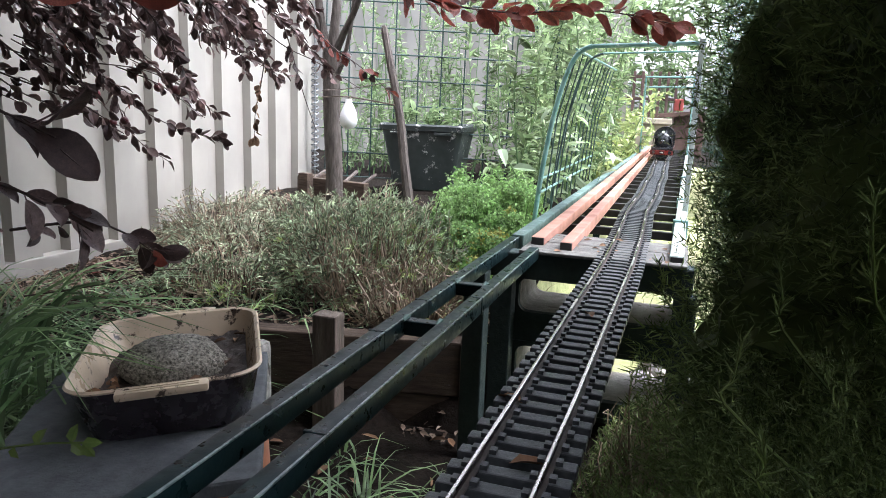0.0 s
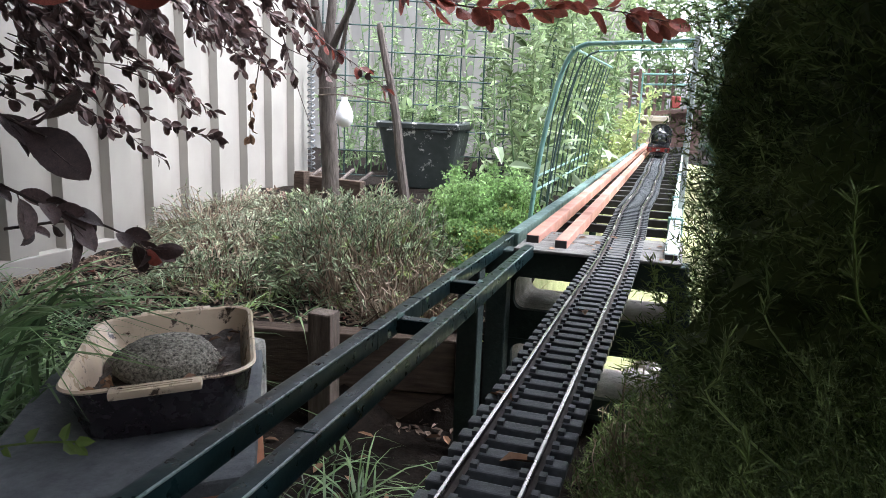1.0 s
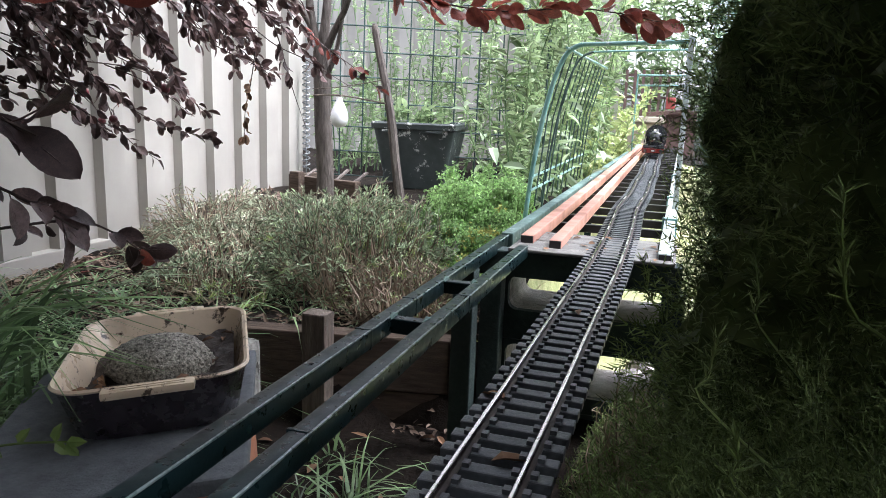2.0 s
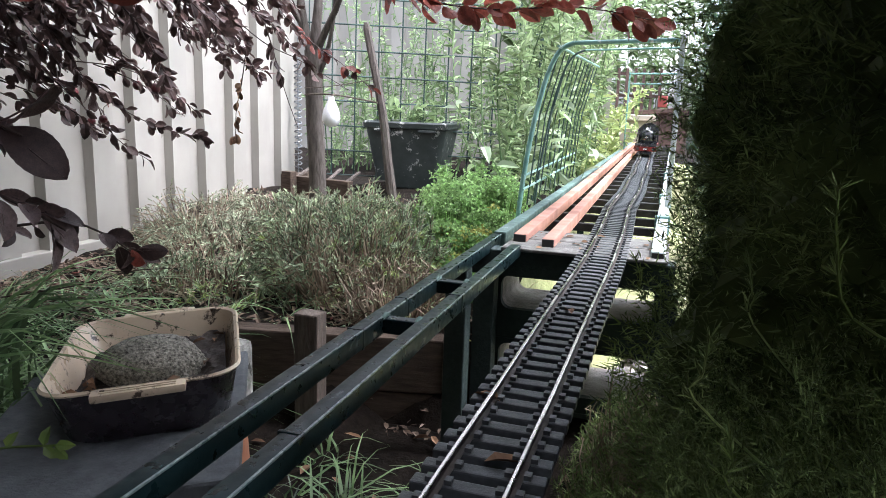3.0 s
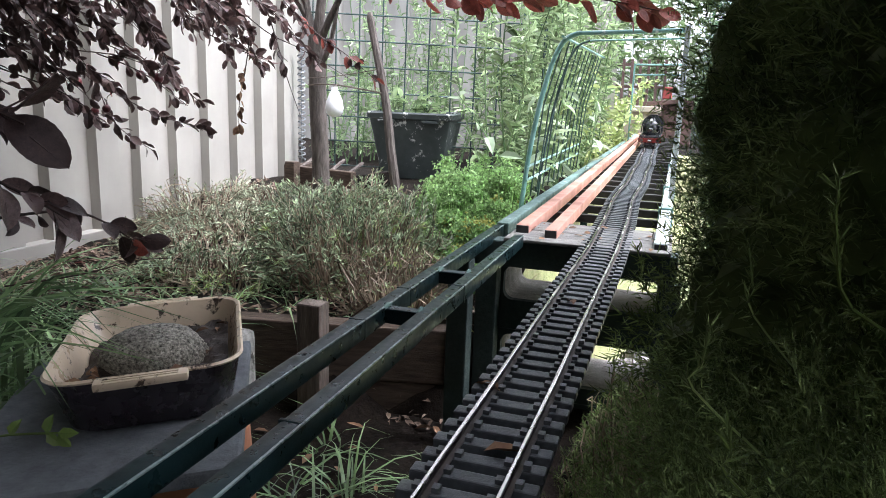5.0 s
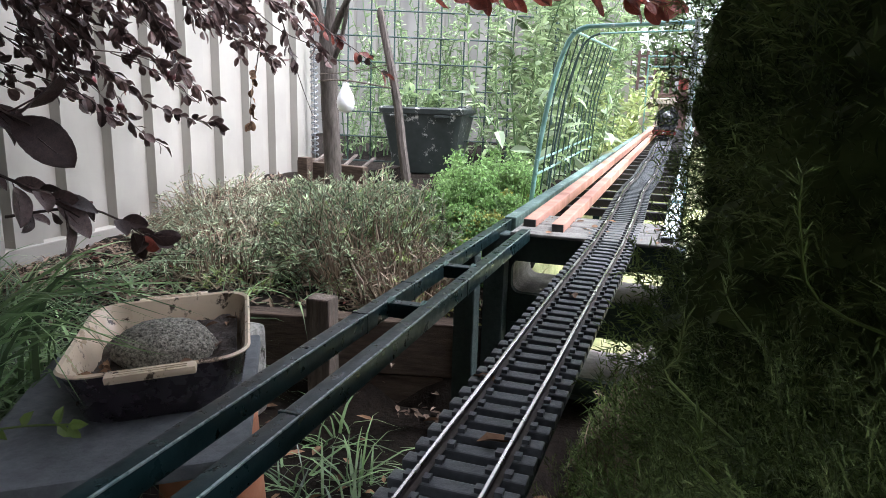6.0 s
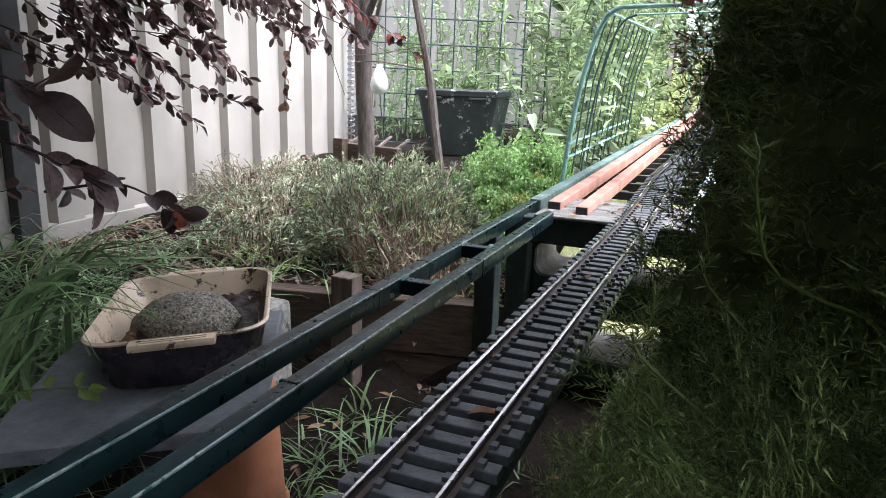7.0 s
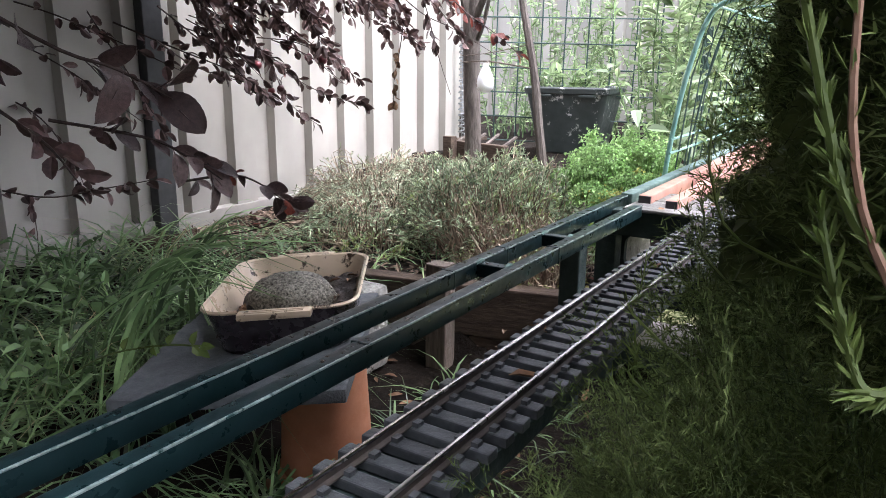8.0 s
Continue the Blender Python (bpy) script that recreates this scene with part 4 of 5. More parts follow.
for k in range(6):
    part("wire", Geo().tube([(-0.54 + 0.018 * k, 2.99 - k * 0.1, 0.36), (-0.54 + 0.018 * k, 2.99 - k * 0.1, 0.95)], 0.003, 6), M_WIRE, side, smooth=True)
for k in range(6):
    part("wire", Geo().tube([(-0.538, 2.985, 0.42 + k * 0.1025), (-0.45, 2.49, 0.42 + k * 0.1025)], 0.003, 6), M_WIRE, side, smooth=True)

# ---- far end of the line ----
plinth = thing("plinth", (-0.25, 6.2, 0.34), "beige board plinth at the far end of the line", "plinth")
part("front", Geo().box((-0.42, 5.9, 0.33), (-0.16, 6.4, 0.60), 0.006), M_BEIGE, plinth)
part("top", Geo().box((-0.46, 5.86, 0.601), (-0.14, 6.45, 0.645), 0.006), M_BEIGE, plinth)
shed = thing("model_shed", (-0.1, 6.15, 0.34), "small red and brown model station shed", "shed")
part("wall", Geo().box((-0.13, 6.0, 0.34), (0.10, 6.4, 0.70), 0.004), M_BROWN, shed)
part("roof", Geo().box((-0.22, 5.95, 0.702), (0.12, 6.45, 0.735), 0.004, Matrix.Translation((0, 0, -0.03)) @ Matrix.Rotation(radians(-6), 4, "Y")), M_BROWN, shed)
part("red_box", Geo().box((-0.14, 6.05, 0.71), (-0.07, 6.2, 0.80), 0.008), M_REDBOX, shed, "red painted box")
lat = thing("lattice_fence", (-0.2, 7.0, 0.35), "dark brown lattice fence at the garden's end", "fence")
for k in range(7):
    part("slat", Geo().box((-0.62 + k * 0.075, 7.0, 0.35), (-0.595 + k * 0.075, 7.02, 1.06), 0.002), M_BROWN, lat)
for z in (0.55, 0.8, 1.0):
    part("rail", Geo().box((-0.66, 7.022, z), (-0.08, 7.04, z + 0.025), 0.002), M_BROWN, lat)

# ---- plants ----
R.seed(11)
def mound(n, c, r, z0, z1, shell=0.55):
    """Points through a low mound: middle c, radii r, from z0 up to z1."""
    d = swirl(n)
    d[:, 2] = np.abs(d[:, 2])
    rad = (shell + (1 - shell) * R.rand(n)) ** 0.7
    p = d * rad[:, None]
    x, y = c[0] + p[:, 0] * r[0], c[1] + p[:, 1] * r[1]
    lump = 1 + 0.2 * np.sin(19 * x + 2) * np.sin(16 * y) + 0.12 * np.sin(41 * x) * np.sin(37 * y + 1)
    return np.stack([x, y, z0 + p[:, 2] * (z1 - z0) * lump], 1), d


def herb(name, label, c, r, z0, z1, stems, leaves, leaf_l, mat, stem_mat, leaf_w=0.26, up=0.7):
    """A bushy herb: wiry stems from the ground with narrow leaves along them."""
    b = thing(name, (c[0], c[1], z0), label, "shrub")
    tips, d = mound(stems, c, r, z0, z1, 0.75)
    base = np.stack([c[0] + (tips[:, 0] - c[0]) * 0.55, c[1] + (tips[:, 1] - c[1]) * 0.55, np.full(stems, z0 - 0.01)], 1)
    g, dry = Geo(), Geo()
    P, D = [], []
    for a, t in zip(base, tips):
        bare = R.rand() < 0.42
        mid = (a + t) / 2 + R.normal(size=3) * 0.02 + np.array([0, 0, 0.03])
        q = lerp_path([a, mid, t], 6)
        (dry if bare else g).tube(q + R.normal(size=q.shape) * (0.006 if bare else 0.002), [0.0020, 0.0018, 0.0016, 0.0013, 0.0011, 0.0008], 3, False)
        k = leaves // 4 if bare else leaves
        s = R.uniform(0.35, 1.0, k) ** 0.8 * 5
        i = np.minimum(s.astype(int), 4)
        w = (s - i)[:, None]
        P.append(q[i] * (1 - w) + q[i + 1] * w)
        D.append(unit(q[i + 1] - q[i]) * 0.8 + swirl(k, 0.3) * up)
    tagged(part("stem_tangle", g, stem_mat, b, "wiry brown stems"), kind="stuff")
    tagged(part("dry_stem_tangle", dry, M_DRYSTEM, b, "pale dry stems"), kind="stuff")
    P, D = np.concatenate(P), np.concatenate(D)
    n = len(P)
    ln_ = leaf_l * R.uniform(0.45, 1.25, n)
    tagged(part("foliage", small_leaves(P, D, swirl(n, 0.8), ln_, ln_ * leaf_w), mat, b), kind="stuff")
    return b


herb("herb_bush", "dense wiry herb bush with narrow grey-green leaves", (-0.65, 1.43), (0.27, 0.20), 0.25, 0.475, 470, 30, 0.0165, M_HERB, M_HERBSTEM)
herb("herb_bush", "wiry grey-green herb bush beside the plum trunk", (-0.81, 1.66), (0.25, 0.23), 0.27, 0.475, 380, 30, 0.0165, M_HERB, M_HERBSTEM)
herb("dry_stem_thicket", "tangle of wiry brown stems below the herb bush", (-0.50, 1.30), (0.17, 0.13), 0.25, 0.405, 420, 4, 0.013, M_HERB, M_HERBSTEM, 0.25)
herb("groundcover_bush", "low silver-grey groundcover along the fence", (-1.15, 1.66), (0.30, 0.30), 0.25, 0.35, 560, 22, 0.016, M_GREYHERB, M_HERBSTEM, 0.28)
herb("groundcover_bush", "wispy silver-grey groundcover against the fence", (-1.34, 1.85), (0.11, 0.42), 0.25, 0.41, 320, 14, 0.014, M_GREYHERB, M_HERBSTEM, 0.28)
herb("groundcover_bush", "low grey-green groundcover in the raised bed", (-0.95, 1.32), (0.20, 0.13), 0.24, 0.335, 170, 16, 0.017, M_HERB, M_HERBSTEM, 0.28)
herb("groundcover_bush", "low silver-grey groundcover below the plum trunk", (-1.10, 1.93), (0.26, 0.16), 0.29, 0.40, 240, 20, 0.016, M_GREYHERB, M_HERBSTEM, 0.28)
herb("groundcover_bush", "pale dry groundcover near the split stake", (-0.78, 1.93), (0.20, 0.14), 0.30, 0.40, 200, 20, 0.016, M_GREYHERB, M_HERBSTEM, 0.28)


def parsley(c, r, z0, z1, stalks, yellow=0.0):
    """Curly parsley: arched stalks that carry frilled leaf clusters."""
    b = thing("parsley_plant", (c[0], c[1], z0), "bright green curly parsley clump in the raised bed", "herb", "parsley")
    tips, d = mound(stalks, c, r, z0, z1, 0.7)
    g, sets, ysets = Geo(), [], []
    for t in tips:
        a = np.array([c[0] + (t[0] - c[0]) * 0.3, c[1] + (t[1] - c[1]) * 0.3, z0 - 0.02])
        g.tube(lerp_path([a, (a + t) / 2 + np.array([0, 0, 0.025]), t], 5), 0.0016, 4, False)
        k = 46
        P = t + R.normal(size=(k, 3)) * np.array([0.0125, 0.0125, 0.008])
        l = R.uniform(0.005, 0.011, k)
        (ysets if R.rand() < yellow else sets).append(leaf_cloud(P, swirl(k, 0.2), swirl(k, 1.0), l, l * 0.9, 0.5, 0.5))
    tagged(part("stem_tangle", g, M_PARSLEY, b), kind="stuff")
    tagged(part("foliage", joined(*sets), M_PARSLEY, b), kind="stuff")
    if ysets:
        tagged(part("yellow_foliage", joined(*ysets), M_YELLOW, b, "yellowing leaves"), kind="stuff")


for cx, cy, r, z0, z1, n, yl in ((-0.60, 1.97, 0.09, 0.31, 0.50, 60, 0.0), (-0.49, 2.02, 0.11, 0.31, 0.535, 80, 0.0), (-0.42, 1.93, 0.07, 0.31, 0.50, 45, 0.1),
                               (-0.55, 1.86, 0.09, 0.30, 0.47, 55, 0.0), (-0.43, 1.80, 0.075, 0.29, 0.43, 50, 0.16), (-0.50, 1.70, 0.07, 0.28, 0.42, 40, 0.1),
                               (-0.43, 1.60, 0.075, 0.27, 0.40, 45, 0.15), (-0.42, 1.46, 0.06, 0.26, 0.37, 35, 0.1), (-0.64, 1.85, 0.06, 0.30, 0.42, 30, 0.0)):
    parsley((cx, cy), (r, r * 1.1), z0, z1, n, yl)


def grass(name, label, n, lo, hi, length, width, mat, droop=0.6, lean=0.6, group="", bias=(0.0, 0.0)):
    b = thing(name, ((lo[0] + hi[0]) / 2, (lo[1] + hi[1]) / 2, float(ground_z((lo[0] + hi[0]) / 2, (lo[1] + hi[1]) / 2))), label, "grass", group, "stuff")
    tuft = spread(max(n // 14, 1), lo, hi)
    i = R.randint(0, len(tuft), n)
    p = tuft[i] + R.normal(size=(n, 2)) * 0.014
    P = np.stack([p[:, 0], p[:, 1], ground_z(p[:, 0], p[:, 1]) - 0.01], 1)
    D = R.normal(size=(n, 3)) * lean * np.array([1, 1, 0]) + np.array([bias[0], bias[1], 1.0])
    part("blades", blades(P, D, R.uniform(length[0], length[1], n), R.uniform(width[0], width[1], n), droop), mat, b)


grass("long_grass", "long arching green grass beside the slab", 460, (-1.25, 0.50), (-0.84, 1.04), (0.14, 0.34), (0.002, 0.0075), M_GRASS, 1.0, 0.75)
grass("long_grass", "tall arching grass leaning over the slab edge", 260, (-1.05, 0.45), (-0.79, 0.86), (0.18, 0.38), (0.002, 0.008), M_GRASS, 1.0, 0.65)


def arching(name, label, n, reach, lift, width):
    """Grass from outside the end of the dish that bows over: reach past the rim, height of the bow."""
    rim0, rim1, away = np.array([-0.60, 0.55, 0.365]), np.array([-0.79, 0.85, 0.375]), np.array([-0.85, -0.53, 0.0])
    b = thing(name, (-0.80, 0.66, float(ground_z(-0.80, 0.66))), label, "grass", kind="stuff")
    V, F = [], []
    for k in range(n):
        c = rim0 + (rim1 - rim0) * R.uniform(0.05, 0.95)
        a = c + away * R.uniform(0.06, 0.28) + np.array([0.53, -0.85, 0.0]) * R.normal() * 0.05
        a[2] = ground_z(a[0], a[1]) - 0.01
        side = np.array([0.53, -0.85, 0.0]) * R.normal() * 0.06
        top = c + away * 0.04 + np.array([0, 0, R.uniform(*lift)]) + side * 0.6
        tip = c - away * R.uniform(*reach) + np.array([0, 0, R.uniform(0.0, 0.03)]) + side * 1.6
        q = lerp_path([a, (a + top) / 2 + away * 0.03 + np.array([0, 0, 0.03]), top, tip], 12)
        w = R.uniform(*width)
        across = unit(np.cross(np.gradient(q, axis=0), np.array([0.5, -0.5, 0.7]) + R.normal(size=3) * 0.3))
        for i, p in enumerate(q):
            s2 = across[i] * w * 0.5 * (0.5 + 0.5 * math.sin(math.pi * min(i / 11 + 0.3, 1.0))) * (1 - (i / 11.0) ** 3)
            V += [(p - s2).tolist(), (p + s2).tolist()]
        o = k * 24
        F += [(o + 2 * i, o + 2 * i + 1, o + 2 * i + 3, o + 2 * i + 2) for i in range(11)]
    part("blades", (V, F), M_GRASS, b)


arching("broad_grass", "broad grass blades bowing over the end of the dish", 16, (0.02, 0.15), (0.03, 0.08), (0.006, 0.011))
arching("arching_grass", "thin grass blades bowing over the end of the dish", 18, (0.0, 0.13), (0.02, 0.08), (0.002, 0.005))
arching("arching_grass", "grass blades lying over the edge of the slab", 14, (-0.12, -0.03), (-0.03, 0.06), (0.003, 0.008))
grass("broad_grass", "broad grass blades growing over the slab edge", 90, (-0.92, 0.60), (-0.82, 0.80), (0.20, 0.31), (0.004, 0.008), M_GRASS, 0.85, 0.4, bias=(0.4, 0.0))
grass("long_grass", "thin green grass among the groundcover", 240, (-1.25, 1.10), (-0.70, 1.32), (0.08, 0.18), (0.002, 0.006), M_GRASS, 0.8, 0.9)
grass("long_grass", "long green grass along the fence", 200, (-1.42, 0.4), (-1.1, 1.15), (0.12, 0.26), (0.004, 0.008), M_GRASS, 0.7, 0.6)
grass("long_grass", "long green grass in front of the slab", 170, (-1.0, 0.25), (-0.70, 0.62), (0.10, 0.24), (0.004, 0.008), M_GRASS, 0.8, 0.7)
grass("long_grass", "green grass under the ladder frame", 30, (-0.52, 0.74), (-0.34, 1.0), (0.08, 0.18), (0.003, 0.006), M_GRASS, 0.8, 0.8)
grass("long_grass", "green grass tufts below the track", 40, (-0.50, 0.62), (-0.22, 0.98), (0.06, 0.15), (0.003, 0.006), M_GRASS, 0.9, 0.9)
grass("long_grass", "thin green grass tuft between the pot and the track", 60, (-0.44, 0.66), (-0.32, 0.88), (0.10, 0.21), (0.002, 0.005), M_GRASS, 0.8, 0.7)
grass("long_grass", "green grass blades growing round the terracotta pot", 110, (-0.60, 0.46), (-0.40, 0.62), (0.05, 0.12), (0.003, 0.007), M_GRASS, 0.8, 0.7)
grass("low_grass", "low dark green grass over the soil under the tubes", 100, (-0.56, 0.56), (-0.18, 1.06), (0.04, 0.13), (0.002, 0.005), M_GRASS, 1.0, 0.9)
grass("long_grass", "dark green grass under the conifer beside the track", 260, (0.02, 0.22), (0.16, 0.90), (0.10, 0.26), (0.003, 0.006), M_GRASS, 0.8, 0.6)
grass("dry_grass", "thin brown dry stalks among the long grass", 70, (-1.2, 0.40), (-0.76, 1.0), (0.18, 0.40), (0.0012, 0.0024), M_DRYGRASS, 0.9, 0.8)
grass("long_grass", "bright grass tuft in front of the terracotta pot", 60, (-0.58, 0.52), (-0.46, 0.60), (0.10, 0.22), (0.003, 0.007), M_GRASS, 0.7, 0.5)
grass("dry_grass", "straw coloured grass on the soil under the track", 24, (-0.52, 0.5), (-0.02, 1.1), (0.04, 0.10), (0.0015, 0.003), M_DRYGRASS, 0.9, 1.2)
lx, ly = np.meshgrid(np.arange(-0.325, 1.2, 0.04), np.arange(1.46, 5.3, 0.06), indexing="ij")
li = np.arange(lx.size).reshape(lx.shape)
lq = np.stack([li[:-1, :-1], li[1:, :-1], li[1:, 1:], li[:-1, 1:]], -1).reshape(-1, 4)
solid("lawn_turf", (np.stack([lx, ly, ground_z(lx, ly) + 0.008], -1).reshape(-1, 3).tolist(), lq.tolist()), M_LAWN, "pale thatchy lawn turf under the bridge", "lawn", kind="structure", smooth=True)
grass("lawn", "pale green lawn beyond the hollow blocks", 6800, (-0.33, 1.47), (0.7, 5.0), (0.04, 0.10), (0.003, 0.006), M_LAWNGRASS, 0.6, 0.6)
grass("dry_lawn", "straw coloured grass in the lawn", 2200, (-0.33, 1.5), (0.9, 5.0), (0.04, 0.10), (0.002, 0.004), M_DRYGRASS, 0.6, 0.8)


def litter(name, label, n, lo, hi, size, mat):
    p = spread(n, lo, hi)
    P = np.stack([p[:, 0], p[:, 1], ground_z(p[:, 0], p[:, 1]) + 0.006], 1)
    l = R.uniform(size[0], size[1], n)
    D = swirl(n) * np.array([1, 1, 0.25])
    v = leaf_cloud(P, D, swirl(n, 3.0), l, l * R.uniform(0.25, 0.6, n), 0.2, 0.1)
    solid(name, v, mat, label, "litter", kind="stuff")


litter("bark_mulch", "brown bark chips covering the raised bed", 4200, (-1.44, 1.12), (-0.34, 2.3), (0.010, 0.03), M_MULCH)
litter("bark_chip_strip", "pale brown bark chips beside the fence", 2200, (-1.45, 1.0), (-0.98, 1.48), (0.008, 0.026), M_MULCH)
litter("fallen_plum_leaves", "dull red plum leaves fallen on the raised bed", 90, (-1.40, 1.15), (-0.34, 1.9), (0.014, 0.03), M_PLUMRED)
litter("yellow_leaves", "yellow fallen leaves on the bed below the ladder frame", 60, (-0.44, 1.17), (-0.335, 1.34), (0.012, 0.026), M_YELLOW)
litter("fallen_leaves", "dry brown leaves on the soil", 90, (-0.8, 0.4), (0.1, 1.1), (0.015, 0.035), M_DEADLEAF)


def leafy_stems(name, label, n, lo, hi, z0, tall, leaf_l, leaf_w, per, mat, stem_mat, lean=0.1, group="tall plants"):
    """Tall upright plants, each a thing of its own, with leaves along the stem."""
    for p in spread(n, lo, hi):
        b = thing(name, (p[0], p[1], z0), label, "plant", group)
        h = R.uniform(*tall)
        t = np.array([p[0] + R.normal() * lean * 1.3, p[1] + R.normal() * lean, z0 + h])
        a = np.array([p[0], p[1], z0 - 0.02])
        q = lerp_path([a, (a + t) / 2 + R.normal(size=3) * 0.045, t], 8)
        part("stem", Geo().tube(q, [0.0036 - 0.00035 * i for i in range(8)], 5, False), stem_mat, b)
        s = R.uniform(0.12, 1.0, per) * 7
        i = np.minimum(s.astype(int), 6)
        w = (s - i)[:, None]
        P = q[i] * (1 - w) + q[i + 1] * w
        D = swirl(per) * np.array([1, 1, 0.5]) + np.array([0, 0, 0.25])
        l = leaf_l * R.uniform(0.55, 1.25, len(P))
        tagged(part("foliage", leaf_cloud(P, D, swirl(len(P), 1.5), l, l * leaf_w, 0.25, 0.35), mat, b, smooth=True), kind="stuff")


leafy_stems("bean_plant", "tall leafy green bean plant behind the trellis", 84, (-1.75, 3.12), (-0.55, 3.7), 0.36, (0.3, 0.95), 0.036, 0.36, 62, M_BROAD, M_GRASS)
leafy_stems("bean_plant", "tall leafy green plant beside the tunnel frame", 44, (-0.62, 2.05), (-0.39, 4.2), 0.34, (0.40, 0.95), 0.046, 0.40, 80, M_BROAD, M_GRASS)
leafy_stems("maize_plant", "tall strappy green plant over the tunnel frame", 15, (-0.75, 2.9), (-0.44, 4.4), 0.34, (0.7, 1.15), 0.15, 0.15, 14, M_BROAD, M_GRASS, 0.17)
leafy_stems("mullein_plant", "pale grey-green broad-leaved plant in the tunnel side", 7, (-0.45, 2.0), (-0.39, 2.8), 0.34, (0.25, 0.5), 0.07, 0.42, 10, M_PALELEAF, M_GRASS)
leafy_stems("lime_shrub", "yellow-lime leafy shrub beside the far track", 48, (-0.55, 3.3), (-0.33, 5.8), 0.34, (0.2, 0.5), 0.06, 0.5, 24, M_LIMELEAF, M_GRASS)
leafy_stems("tall_shrub", "bright green broad-leaved shrub behind the tunnel frame", 18, (-0.80, 3.2), (-0.45, 4.4), 0.34, (0.8, 1.4), 0.06, 0.40, 100, M_BROAD, M_GRASS)
leafy_stems("far_shrub", "light green leafy shrub beyond the lattice fence", 95, (-1.2, 7.2), (1.0, 8.0), 0.34, (1.3, 2.7), 0.11, 0.4, 55, M_BROAD, M_GRASS)
leafy_stems("broadleaf_weed", "small broad-leaved weed among the long grass", 48, (-1.15, 0.30), (-0.76, 0.66), 0.19, (0.08, 0.24), 0.026, 0.6, 16, M_GRASS, M_GRASS, 0.05, "weeds")
leafy_stems("seedling", "green seedling growing in the tub", 16, (-1.17, 2.76), (-0.93, 2.97), 0.585, (0.03, 0.09), 0.05, 0.5, 8, M_BROAD, M_GRASS, 0.02)


sprig = thing("leafy_sprig", (-0.62, 0.42, 0.30), "thin bright green leafy sprig hanging over the slab", "plant")
q = lerp_path([(-0.74, 0.44, 0.28), (-0.62, 0.425, 0.345), (-0.53, 0.435, 0.375), (-0.47, 0.445, 0.385)], 12)
part("stem", Geo().tube(q, 0.0011, 5), M_SHOOT, sprig)
for i, (dx, dz) in zip((5, 7, 8, 10, 10, 11, 11), ((0.2, 0.9), (-0.2, -1), (0.5, 0.8), (0.9, -0.8), (0.2, 1), (1, 0.1), (0.5, -0.9))):
    one = leaf_cloud(q[i][None], np.array([[dx, 0.2, dz]]), np.array([[0.3, -1.0, 0.5]]), np.array([0.017]), np.array([0.011]))
    part("leaf", one, M_SHOOT, sprig)

n = 24
P = np.stack([R.uniform(-0.25, 0.0, n), R.uniform(1.21, 1.39, n), np.full(n, 0.4425)], 1)
l = R.uniform(0.006, 0.02, n)
solid("leaf_debris", leaf_cloud(P, swirl(n) * np.array([1, 1, 0.05]), swirl(n, 5.0), l, l * 0.6, 0.1, 0.05), M_DEADLEAF, "dry leaf debris on the bridge deck boards", "litter", kind="stuff")
for k, (x, y, a) in enumerate(((-0.092, 0.43, 0.5), (-0.085, 0.80, 1.9), (-0.105, 0.53, 2.6))):
    one = leaf_cloud(np.array([[x, y, 0.4512]]), np.array([[math.cos(a), math.sin(a), 0.12]]), np.array([[0.1, 0.1, 1.0]]), np.array([0.03]), np.array([0.012]), 0.3, 0.3)
    solid("dry_leaf", one, M_DEADLEAF, "curled dry leaf lying on the sleepers", "leaf", "leaves on the track", at=(x, y, 0.4512))

# ---- plum canopy ----
R.seed(23)
canopy = thing("plum_branches", (-1.5, 1.0, 0.25), "overhanging purple plum branches with glossy leaves", "tree")
limbs = [[(-0.95, -0.50, 0.08), (-0.97, -0.47, 0.6), (-0.98, -0.40, 1.1), (-0.95, -0.2, 1.45), (-0.8, 0.2, 1.7)],
         [(-0.98, -0.42, 1.05), (-1.15, 0.1, 1.15), (-1.30, 0.65, 1.12), (-1.32, 1.2, 1.02), (-1.15, 1.7, 0.98)],
         [(-0.97, -0.35, 1.2), (-0.9, 0.3, 1.3), (-0.85, 0.9, 1.25), (-0.7, 1.4, 1.10), (-0.45, 1.55, 0.98), (0.0, 1.6, 0.93)],
         [(-0.96, -0.3, 1.3), (-0.6, 0.1, 1.4), (-0.3, 0.5, 1.4), (0.0, 0.9, 1.35)],
         [(-1.0, -0.4, 0.85), (-0.95, 0.0, 0.85), (-0.82, 0.3, 0.80), (-0.72, 0.42, 0.72)]]
for k, pts in enumerate(limbs):
    r0 = (0.045, 0.024, 0.024, 0.018, 0.010)[k]
    q = lerp_path(pts, 20)
    part("trunk" if k == 0 else "limb", Geo().tube(q, [r0 * (1 - 0.8 * i / 19) + 0.001 for i in range(20)], 9), M_BARK, canopy, smooth=True)

LEAF = {}
